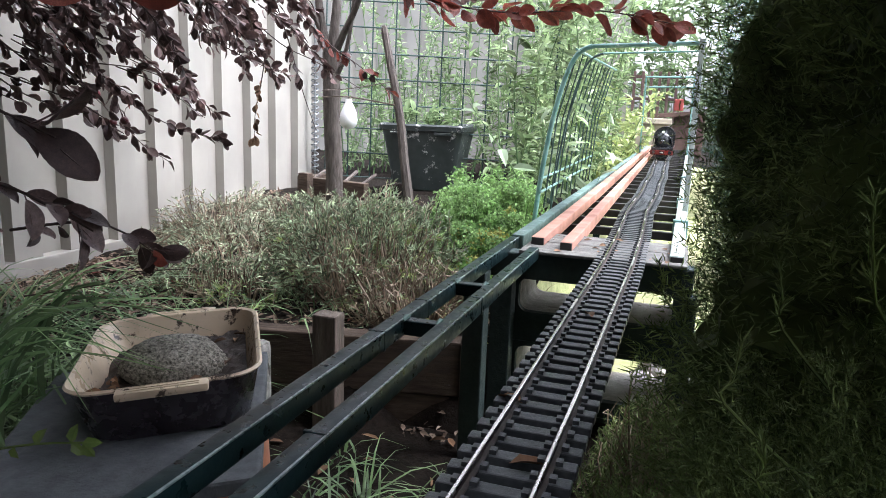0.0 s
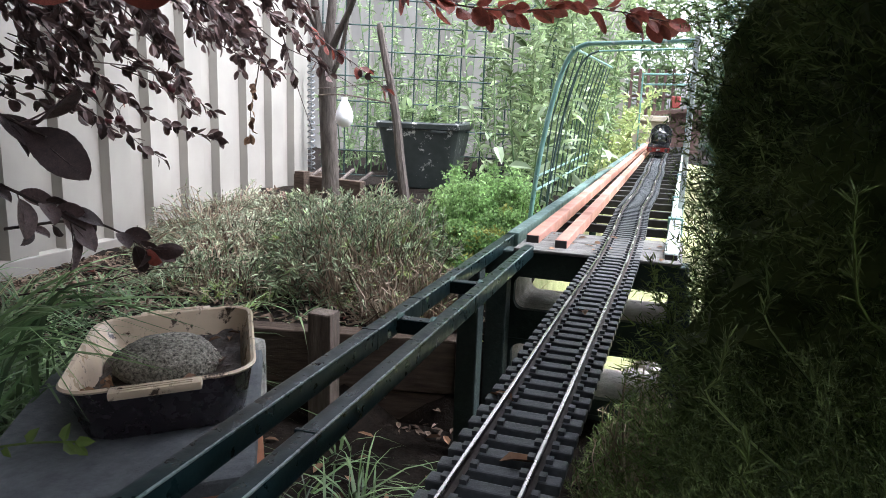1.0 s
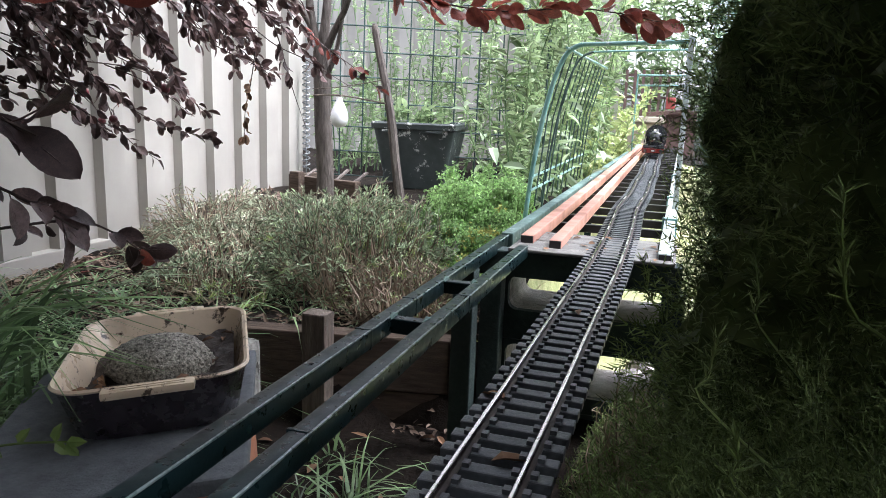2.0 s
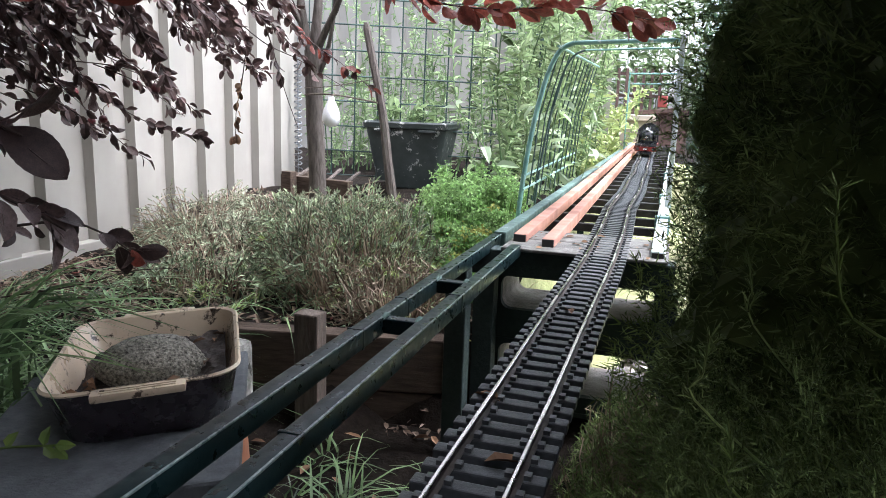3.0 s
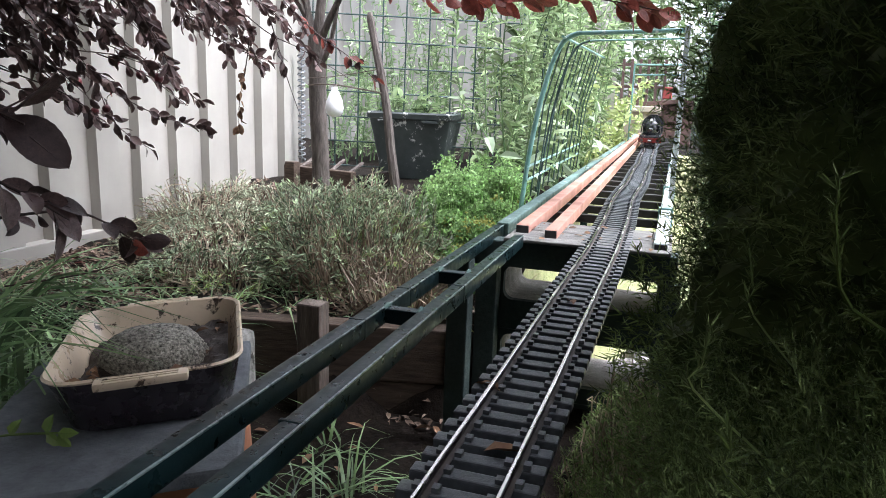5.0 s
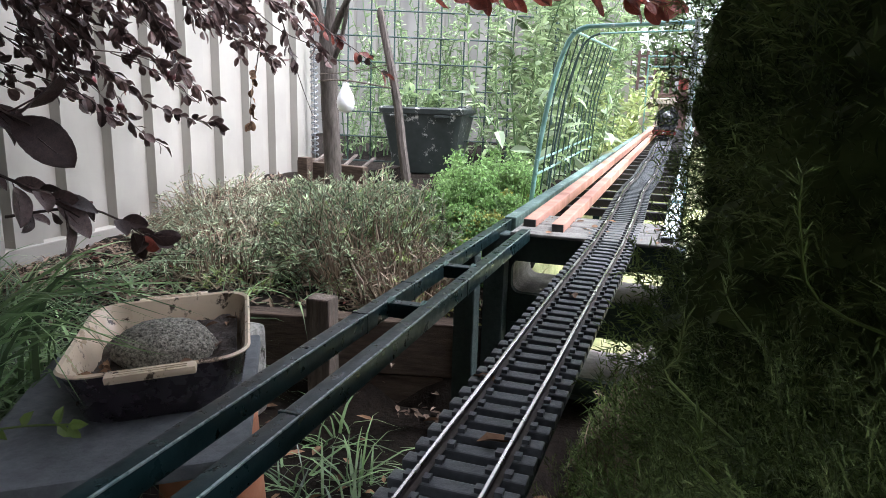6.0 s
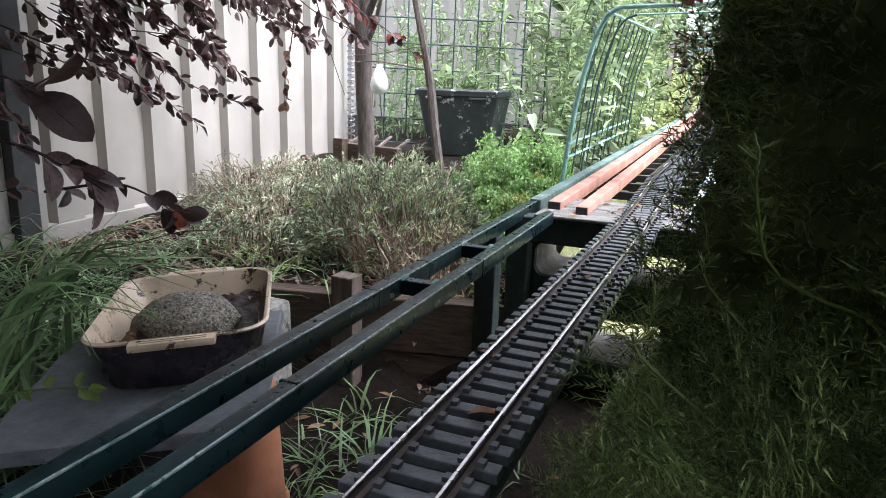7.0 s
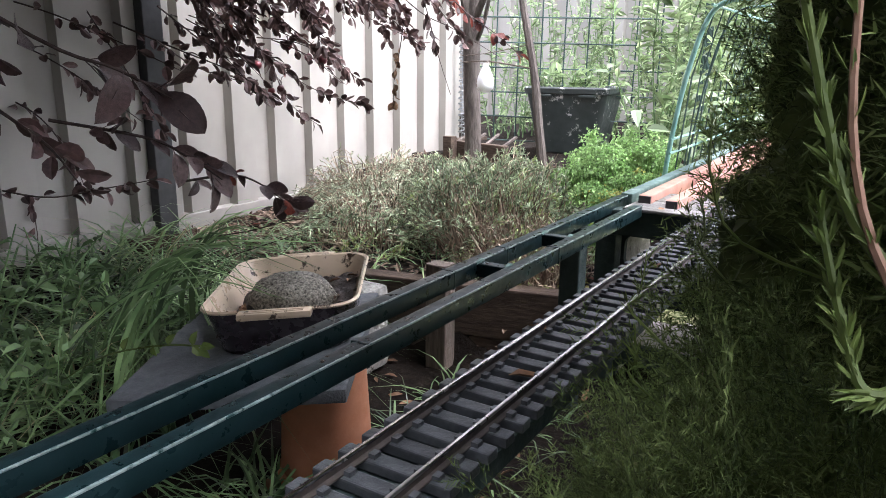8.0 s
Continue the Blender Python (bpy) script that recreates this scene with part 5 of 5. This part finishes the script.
for nm, m in (("purple", M_PLUM), ("red", M_PLUMRED), ("dry", M_DEADLEAF)):
    for j, (w, cu) in enumerate(((0.58, 0.12), (0.66, 0.3), (0.5, 0.45))):
        g = Geo()
        rows, cols = 18, (-1.0, -0.55, 0.0, 0.55, 1.0)
        for i in range(rows + 1):
            u = i / rows
            hw = max(w * 0.52 * math.sin(math.pi * u ** 1.05) ** 0.6 * (1 + 0.025 * (i % 2)), 0.004)
            bend = -cu * u * u + 0.02 * math.sin(7 * u + j)
            g.v += [(u, c * hw, bend + 0.34 * hw * abs(c) ** 1.4 + 0.012 * math.sin(11 * u + 3 * c)) for c in cols]
        for i in range(rows):
            g.f += [(5 * i + k, 5 * i + 5 + k, 5 * i + 6 + k, 5 * i + 1 + k) for k in range(4)]
        g.tube([(-0.25, 0, 0.01), (0.0, 0, 0.0), (0.5, 0, -cu * 0.25 - 0.006), (0.97, 0, -cu * 0.94 - 0.004)], [0.016, 0.017, 0.011, 0.003], 4, False)
        LEAF[nm, j] = mesh_of("leaf", g, m, True)

crown = []
shown_leaves = [0]


def twig(pts, n, size, kind="purple", red=0.06, single=True, r=0.0028):
    """A leafy twig; its leaves are objects of their own, or one joined mesh."""
    q = lerp_path(pts, 14)
    t = part("twig", Geo().tube(q, [r * (1 - 0.65 * i / 13) for i in range(14)], 5), M_TWIG, canopy)
    s = np.sort(R.uniform(1.0, 13, n))
    i = np.minimum(s.astype(int), 12)
    w = (s - i)[:, None]
    P = q[i] * (1 - w) + q[i + 1] * w
    ax = unit(q[i + 1] - q[i])
    D = unit(ax * 0.9 + swirl(n) * 0.7 + np.array([0, 0, -0.12]))
    P = P + D * size * 0.22
    N = swirl(n, 0.9)
    if not single:
        crown.append(round_leaves(P, D, N, R.uniform(0.6, 1.15, n) * size, R.uniform(0.5, 0.75, n) * size * 0.85))
        return
    inv = placed(canopy).inverted()
    for k in range(n):
        if shown_leaves[0] >= 300:
            break
        shown_leaves[0] += 1
        x = Vector(D[k])
        y = Vector(N[k]).cross(x).normalized()
        z = x.cross(y)
        sc = size * R.uniform(0.65, 1.15)
        m = Matrix((x, y, z)).transposed().to_4x4()
        nm = "red" if R.rand() < red else kind
        ob = new("leaf", LEAF[nm, R.randint(3)])
        ob.parent = canopy
        ob.matrix_basis = inv @ Matrix.Translation(P[k]) @ m @ Matrix.Scale(sc, 4)


# near twigs
twig([(-0.72, 1.45, 0.985), (-0.60, 1.5, 0.915), (-0.40, 1.5, 0.876), (-0.20, 1.5, 0.878), (-0.05, 1.5, 0.852)], 58, 0.050, kind="red", red=1.0)
twig([(-0.97, 1.72, 0.882), (-0.895, 1.72, 0.819), (-0.814, 1.72, 0.77), (-0.726, 1.72, 0.705)], 26, 0.032, red=0.55, r=0.002)
twig([(-1.022, 1.6, 0.794), (-1.036, 1.6, 0.718), (-1.054, 1.6, 0.647), (-1.058, 1.6, 0.582)], 20, 0.024, kind="dry", red=0, r=0.0016)
twig([(-0.85, 0.36, 0.80), (-0.62, 0.40, 0.70), (-0.535, 0.42, 0.675), (-0.45, 0.42, 0.648)], 9, 0.050, red=0)
twig([(-0.90, 0.55, 0.60), (-0.75, 0.6, 0.580), (-0.666, 0.6, 0.560), (-0.60, 0.6, 0.535)], 15, 0.043, red=0)
twig([(-1.02, 0.85, 0.46), (-0.868, 0.85, 0.487), (-0.793, 0.85, 0.477), (-0.735, 0.85, 0.450)], 16, 0.043, red=0.08)
twig([(-0.75, 0.25, 0.86), (-0.52, 0.33, 0.775), (-0.40, 0.36, 0.745), (-0.31, 0.38, 0.755)], 9, 0.055)
# twigs over the tall grass
for pts, n in (([(-1.739, 0.85, 0.769), (-1.466, 0.85, 0.705), (-1.352, 0.9, 0.635), (-1.187, 0.9, 0.565)], 26),
               ([(-1.623, 0.8, 0.631), (-1.405, 0.8, 0.578), (-1.296, 0.8, 0.503), (-1.25, 0.8, 0.437)], 26),
               ([(-1.558, 0.75, 0.414), (-1.31, 0.75, 0.415), (-1.192, 0.8, 0.437), (-1.018, 0.8, 0.472)], 26),
               ([(-1.558, 1.0, 0.862), (-1.446, 1.0, 0.746), (-1.338, 1.0, 0.634), (-1.236, 1.0, 0.513)], 26),
               ([(-1.61, 0.8, 0.834), (-1.404, 0.85, 0.784), (-1.255, 0.9, 0.728), (-1.097, 0.95, 0.662)], 26),
               ([(-1.707, 0.8, 0.526), (-1.525, 0.8, 0.461), (-1.459, 0.8, 0.354), (-1.464, 0.8, 0.236)], 26),
               ([(-1.399, 1.0, 0.77), (-1.237, 1.05, 0.709), (-1.116, 1.1, 0.661), (-1.032, 1.1, 0.621)], 26)):
    twig(pts, n, 0.032, single=False, r=0.0022)
# hanging twigs before the fence
for pts, n in (([(-1.32, 1.25, 0.805), (-1.332, 1.4, 0.702), (-1.309, 1.45, 0.582), (-1.243, 1.5, 0.517)], 40),
               ([(-1.292, 1.25, 0.769), (-1.284, 1.4, 0.671), (-1.222, 1.5, 0.605), (-1.108, 1.55, 0.574)], 46),
               ([(-1.238, 1.0, 0.799), (-1.28, 1.15, 0.728), (-1.301, 1.28, 0.649), (-1.268, 1.35, 0.586)], 40),
               ([(-1.066, 1.7, 0.964), (-1.017, 1.7, 0.837), (-0.975, 1.7, 0.708), (-0.934, 1.7, 0.605)], 34),
               ([(-1.187, 1.75, 0.915), (-1.064, 1.75, 0.827), (-0.961, 1.75, 0.784), (-0.811, 1.75, 0.707)], 30)):
    twig(pts, n, 0.031, red=0.45 if pts[0][1] > 1.72 else 0.03, r=0.002)
for pts, n in (([(-1.214, 1.3, 0.81), (-1.166, 1.4, 0.732), (-1.159, 1.5, 0.684), (-1.14, 1.55, 0.643)], 30),
               ([(-1.185, 0.95, 0.727), (-1.258, 1.1, 0.676), (-1.265, 1.2, 0.65), (-1.233, 1.25, 0.633)], 30),
               ([(-1.254, 1.6, 0.91), (-1.171, 1.6, 0.827), (-1.071, 1.6, 0.779), (-0.974, 1.6, 0.747)], 34),
               ([(-1.238, 1.05, 0.855), (-1.236, 1.2, 0.811), (-1.156, 1.3, 0.751), (-1.104, 1.4, 0.708)], 44)):
    twig(pts, n, 0.031, single=False, r=0.002)
for pts in ([(-1.121, 0.95, 0.313), (-0.945, 0.95, 0.355), (-0.85, 0.97, 0.385), (-0.749, 0.95, 0.405)], [(-0.98, 0.83, 0.29), (-0.906, 0.85, 0.326), (-0.792, 0.85, 0.369), (-0.706, 0.85, 0.401)]):
    twig(pts, 2, 0.03, r=0.0016)
PLUMS = [(-1.274, 0.730, 0.0125), (-1.152, 0.694, 0.0125), (-1.39, 0.679, 0.012), (-1.305, 0.618, 0.010), (-1.341, 0.611, 0.010), (-1.20, 0.70, 0.011)]
for k in range(58):
    a = np.array([R.uniform(-1.40, -1.02), R.uniform(0.9, 1.75), R.uniform(0.86, 1.06)])
    b = a + np.array([R.uniform(0.05, 0.22), R.uniform(-0.06, 0.12), R.uniform(-0.20, -0.06)])
    b[0] = max(b[0], -1.40)
    twig([a, (a + b) / 2 + np.array([0, 0, 0.02]), b], 30, 0.030, single=False, r=0.002)
for k in range(12):
    a = np.array([R.uniform(-1.40, -1.2), R.uniform(1.0, 1.4), R.uniform(0.74, 0.90)])
    b = a + np.array([R.uniform(0.10, 0.24), R.uniform(-0.04, 0.10), R.uniform(-0.14, -0.05)])
    twig([a, (a + b) / 2 + np.array([0, 0, 0.015]), b], 18, 0.029, single=False, r=0.0016)
for k in range(40):
    a = np.array([R.uniform(-0.85, -0.05), R.uniform(1.3, 1.7), R.uniform(0.97, 1.15)])
    b = a + np.array([R.uniform(0.05, 0.15), R.uniform(-0.05, 0.1), R.uniform(-0.08, 0.02)])
    twig([a, (a + b) / 2, b], 14, 0.038, single=False, r=0.002)
for x, y, z, dx, dz in ((-0.98, 0.40, 0.30, 0.06, 0.42), (-0.90, 0.33, 0.28, -0.05, 0.5), (-0.84, 0.44, 0.80, -0.12, -0.22), (-0.95, 0.50, 0.62, 0.14, -0.10), (-0.80, 0.30, 0.66, 0.02, 0.3), (-0.92, 0.42, 0.92, 0.10, -0.25)):
    twig([(x, y, z), (x + dx * 0.5 + 0.02, y + 0.02, z + dz * 0.5), (x + dx, y + 0.03, z + dz)], 13, 0.042, single=False, r=0.003)
for x, z, r in PLUMS:
    y = 1.42
    plum = part("plum", Geo().lathe([(r * math.sin(math.pi * k / 10) + 0.0002, r * -math.cos(math.pi * k / 10)) for k in range(11)], 16, Matrix.Translation((x, y, z))), M_PLUMFRUIT, canopy, "dark red round plum fruit", smooth=True)
    part("fruit_stem", Geo().tube([(x, y, z + r * 0.95), (x + 0.004, y, z + r + 0.018), (x + 0.012, y + 0.01, z + r + 0.03)], 0.0009, 4), M_TWIG, plum)
tagged(part("crown", joined(*crown), M_PLUM, canopy), kind="stuff")
# unseen leaves added above the view to shade the fence, slab and soil
n = 20000
P = np.concatenate([spread(5500, (-1.43, -0.3, 0.98), (-0.95, 1.1, 1.5)), spread(12000, (-1.45, -1.45, 1.10), (0.0, 1.25, 1.75)), spread(2500, (-0.08, 1.5, 1.15), (0.4, 1.95, 1.75))])
l = R.uniform(0.058, 0.085, n)
tagged(part("upper_crown", small_leaves(P, swirl(n, -0.3), swirl(n, 1.0), l, l * 0.8), M_PLUM, canopy), kind="stuff")


# ---- conifers ----
R.seed(31)
def spray_shape(pairs, needles, nl, nw):
    """A flat-ish frond along x, one long: side shoots set with needles."""
    tri = []

    def needle(p, d, l, w):
        d = d / np.linalg.norm(d)
        s = np.cross(d, R.normal(size=3))
        s = s / max(np.linalg.norm(s), 1e-6) * w
        tri.extend([p - s, p + s, p + d * l])
    for k in range(pairs):
        u = (k + 0.7) / (pairs + 0.5)
        for s in (-1, 1):
            L = 0.42 * (1 - 0.72 * u) * R.uniform(0.75, 1.15)
            d = np.array([0.75, s * 0.75, R.uniform(-0.25, 0.35)])
            d = d / np.linalg.norm(d)
            b = np.array([u, 0, 0.03 * math.sin(3 * u)])
            needle(b, d, L, 0.0028)
            for j in range(needles):
                v = (j + 0.8) / needles * L
                for q in (-1, 1):
                    e = d * 0.8 + q * np.array([-d[1], d[0], 0]) * 0.6 + R.normal(size=3) * 0.2
                    needle(b + d * v, e, nl * R.uniform(0.7, 1.2), nw)
    for j in range(pairs):
        for q in (-1, 1):
            needle(np.array([j / pairs, 0, 0.03 * math.sin(3 * j / pairs)]), np.array([0.7, q * 0.5, 0.4 * R.normal()]), nl, nw)
    needle(np.zeros(3), np.array([1.0, 0, 0.05]), 1.0, 0.0045)
    return np.array(tri)


def sprays(P, D, N, size, shapes):
    """Copies of the frond shapes joined: base P, along D, facing N."""
    D = unit(D)
    S = unit(np.cross(N, D))
    N = np.cross(D, S)
    out, pick = [], R.randint(0, len(shapes), len(P))
    for k, sh in enumerate(shapes):
        i = np.where(pick == k)[0]
        fr = np.stack([D[i], S[i], N[i]], 1) * size[i][:, None, None]
        out.append((P[i][:, None, :] + np.einsum("tc,ncd->ntd", sh, fr)).reshape(-1, 3))
    V = np.concatenate(out)
    return V.tolist(), np.arange(len(V)).reshape(-1, 3).tolist()


FINE = [spray_shape(9, 6, 0.066, 0.0046) for _ in range(5)]
COARSE = [spray_shape(7, 4, 0.09, 0.0055) for _ in range(5)]


def conifer(name, label, at, profile, n_fine, n_coarse, az, mat, size=(0.09, 0.16), shell=0.72, low=(0, 0, 0)):
    """profile: (z, radius) rows; fine fronds within the azimuths az (degrees), coarse ones all round."""
    t = thing(name, (*at, profile[0][0] - 0.1), label, "tree")
    zs, rs = zip(*profile)
    part("trunk", Geo().tube([(*at, profile[0][0] - 0.15), (*at, zs[-1] * 0.5), (*at, zs[-1] - 0.1)], [0.05, 0.035, 0.01], 10), M_BARK, t, smooth=True)
    wood = Geo()
    for nm, n, shapes, lo, hi, grow in (("needles", n_fine, FINE, az[0], az[1], 1.0), ("inner_needles", n_coarse, COARSE, 0, 360, 1.25)):
        z = R.uniform(zs[0], zs[-1], n) if nm != "needles" else R.uniform(zs[0], min(zs[-1], 1.15), n)
        a = np.radians(np.where(R.rand(n) < 0.72, R.uniform(az[0], az[1], n), R.uniform(lo, hi, n)))
        f = (shell + (1 - shell) * R.rand(n) ** 0.6) if nm == "needles" else R.uniform(0.45, 0.98, n)
        lump = 1.0 + 0.05 * np.sin(5 * a + 9 * z) + 0.035 * np.sin(13 * a - 17 * z)
        lump = lump + low[0] * np.exp(-((np.degrees(a) - low[1]) / 24) ** 2) * ease(low[2] + 0.12, low[2], z)
        r = np.interp(z, zs, rs) * lump * f
        P = np.stack([at[0] + r * np.cos(a), at[1] + r * np.sin(a), z], 1)
        out = np.stack([np.cos(a), np.sin(a), np.zeros(n)], 1)
        D = out * 0.8 + swirl(n) * 0.55 + np.array([0, 0, 0.45])
        sz = R.uniform(size[0], size[1], n) * grow
        P = P - unit(D) * sz[:, None] * 0.88
        tagged(part("needle_mass" if nm == "needles" else "inner_needle_mass", sprays(P, D, swirl(n, 1.0), sz, shapes), mat, t), kind="stuff")
        if nm == "needles":
            for p, d in zip(P[::9], unit(D)[::9]):
                c = np.array([at[0], at[1], p[2] - 0.15])
                e = c + (p - c) * 0.35
                wood.tube([e, (e + p) / 2 + np.array([0, 0, -0.015]), p + d * 0.02], [0.0035, 0.0024, 0.0012], 4, False)
    tagged(part("branchwork", wood, M_BARK, t), kind="stuff")
    return t


CON = [(0.12, 0.548), (0.40, 0.555), (0.48, 0.532), (0.62, 0.535), (0.78, 0.540), (0.95, 0.552), (1.4, 0.55), (2.0, 0.35), (2.6, 0.05)]
near_con = conifer("conifer", "dense dark green conifer crowding the track", (0.56, 0.60), CON,
                   3200, 1500, (130, 290), M_CONIFER, low=(0.08, 224, 0.46))
n = 430
d = swirl(n)
P = np.array([0.118, 0.35, 0.38]) + d * np.array([0.105, 0.18, 0.15]) * (0.55 + 0.45 * R.rand(n))[:, None]
n2 = 90000
near = R.rand(n2) < 0.8
z2, a2 = np.where(near, R.uniform(0.08, 1.25, n2), R.uniform(0.05, 1.7, n2)), np.radians(np.where(near, 110 + 180 * R.rand(n2) ** 1.5, R.uniform(0, 360, n2)))
r2 = np.interp(z2, *zip(*CON)) * (1.0 + 0.05 * np.sin(5 * a2 + 9 * z2) + 0.035 * np.sin(13 * a2 - 17 * z2)) * (0.89 + 0.12 * R.rand(n2))
l2 = R.uniform(0.006, 0.012, n2)
P2 = np.stack([0.56 + r2 * np.cos(a2), 0.60 + r2 * np.sin(a2), z2], 1)
tagged(part("inner_foliage", small_leaves(P2, swirl(n2, 0.4), swirl(n2), l2, l2 * 0.15), M_CONIFER, near_con), kind="stuff")
# the dense dead-needle interior behind the green shell
az3, z3 = np.meshgrid(np.radians(np.arange(0, 360, 2.0)), np.arange(0.06, 2.6, 0.014), indexing="ij")
r3 = np.interp(z3, *zip(*CON)) * (1.0 + 0.05 * np.sin(5 * az3 + 9 * z3) + 0.035 * np.sin(13 * az3 - 17 * z3)) * 0.925 + np.clip(R.normal(size=az3.shape), -1.3, 1.3) * 0.011
i3 = np.arange(az3.size).reshape(az3.shape)
j3 = np.roll(i3, -1, 0)
f3 = np.stack([i3[:, :-1], j3[:, :-1], j3[:, 1:], i3[:, 1:]], -1).reshape(-1, 4)
part("inner_thicket", (np.stack([0.56 + r3 * np.cos(az3), 0.60 + r3 * np.sin(az3), z3], -1).reshape(-1, 3).tolist(), f3.tolist()), M_CONIFER, near_con)
tagged(part("low_needle_mass", sprays(P, d * 0.5 + swirl(n) * 0.5 + np.array([-0.15, -0.1, 0.6]), swirl(n, 1.0), R.uniform(0.05, 0.10, n), FINE), M_CONIFER, near_con), kind="stuff")
n = 170
d = swirl(n)
P = np.array([0.0, 0.42, 0.29]) + d * np.array([0.045, 0.20, 0.11]) * (0.4 + 0.6 * R.rand(n))[:, None]
tagged(part("low_needle_mass", sprays(P, d * 0.4 + swirl(n) * 0.5 + np.array([-0.1, -0.1, 0.5]), swirl(n, 1.0), R.uniform(0.04, 0.08, n), FINE), M_CONIFER, near_con), kind="stuff")
for nm, pts, r0, bark, n in (("reddish", [(0.235, 0.20, 0.53), (0.19, 0.165, 0.575), (0.150, 0.13, 0.625), (0.136, 0.12, 0.646), (0.129, 0.12, 0.666), (0.1265, 0.12, 0.69), (0.125, 0.12, 0.73)], 0.0008, True, 60),
                             ("green", [(0.138, 0.122, 0.640), (0.126, 0.12, 0.655), (0.119, 0.12, 0.675), (0.112, 0.12, 0.70), (0.108, 0.12, 0.72)], 0.0009, False, 150),
                             ("green", [(0.146, 0.125, 0.630), (0.134, 0.12, 0.622), (0.128, 0.12, 0.632), (0.121, 0.12, 0.655)], 0.0009, False, 120)):
    stem = lerp_path([(x + (0.0 if bark else 0.004), y, z) for x, y, z in pts], 18)
    near_twig = part("near_shoot", Geo().tube(stem, [r0 * (1.6 - 0.05 * k) for k in range(18)], 6), M_SHOOTSTEM if bark else M_SHOOT, near_con, "reddish brown shoot" if bark else "fresh green shoot", smooth=True)
    k = R.randint(4, 18, n)
    l = R.uniform(0.004, 0.008, n)
    D = swirl(n) * 0.5 + unit(np.gradient(stem, axis=0))[k] * 0.9
    tagged(part("shoot_foliage", leaf_cloud(stem[k], D, swirl(n), l, l * 0.19, 0.2, 0.1), M_SHOOT, near_twig, "fresh green needles"), kind="stuff")
SPRIGS = [([(0.16, 0.40, 0.56), (0.085, 0.32, 0.60), (0.069, 0.30, 0.633), (0.067, 0.30, 0.655)], M_SHOOT, 80, 0.009),
          ([(0.12, 0.43, 0.50), (0.056, 0.38, 0.575), (0.052, 0.38, 0.593), (0.048, 0.38, 0.612)], M_CONIFER, 80, 0.009),
          ([(0.07, 0.66, 0.44), (-0.001, 0.62, 0.521), (-0.008, 0.62, 0.542), (-0.014, 0.62, 0.558)], M_CONIFER, 92, 0.009),
          ([(0.10, 0.34, 0.47), (0.044, 0.30, 0.529), (0.043, 0.30, 0.540), (0.041, 0.30, 0.551)], M_SHOOT, 60, 0.009),
          ([(0.10, 0.38, 0.48), (0.03, 0.34, 0.548), (0.03, 0.34, 0.562), (0.032, 0.34, 0.581)], M_CONIFER, 92, 0.009)]
for pts, mat, n, ll in SPRIGS:
    stem = lerp_path(pts, 12)
    shoot = part("side_shoot", Geo().tube(stem, [0.0010 - 0.00005 * k for k in range(12)], 5), mat, near_con, smooth=True)
    k = R.randint(2, 12, n)
    l = R.uniform(0.6, 1.15, n) * ll
    D = swirl(n) * 0.65 + unit(np.gradient(stem, axis=0))[k] * 0.75
    tagged(part("shoot_foliage", leaf_cloud(stem[k], D, swirl(n), l, l * 0.10, 0.2, 0.15), mat, shoot), kind="stuff")
herb("low_shrub", "fine-needled dark green shrub beside the track", (0.120, 0.56), (0.160, 0.34), 0.06, 0.43, 620, 38, 0.012, M_SHRUB, M_HERBSTEM, 0.12)
herb("low_shrub", "fine-needled green shrub growing against the track board", (0.030, 0.90), (0.130, 0.30), 0.05, 0.34, 620, 38, 0.014, M_SHRUB, M_HERBSTEM, 0.16)
herb("low_shrub", "low dark conifer growth on the ground beside the track", (0.13, 0.20), (0.115, 0.17), 0.03, 0.36, 360, 44, 0.012, M_CONIFER, M_HERBSTEM, 0.10)
herb("low_shrub", "fine-needled dark shrub in the gap beside the block pier", (-0.03, 1.08), (0.085, 0.12), 0.05, 0.27, 260, 36, 0.014, M_SHRUB, M_HERBSTEM, 0.16)
conifer("cypress", "blue-green cypress behind the tunnel frame", (0.46, 2.9), [(0.1, 0.38), (0.8, 0.42), (1.3, 0.40), (2.2, 0.1)], 230, 650, (150, 300), M_CYPRESS, (0.12, 0.2))
conifer("cypress", "dark green conifer hedge beyond the lawn", (0.65, 4.6), [(0.1, 0.5), (1.0, 0.55), (1.8, 0.4), (2.4, 0.1)], 110, 600, (150, 300), M_CYPRESS, (0.16, 0.26))
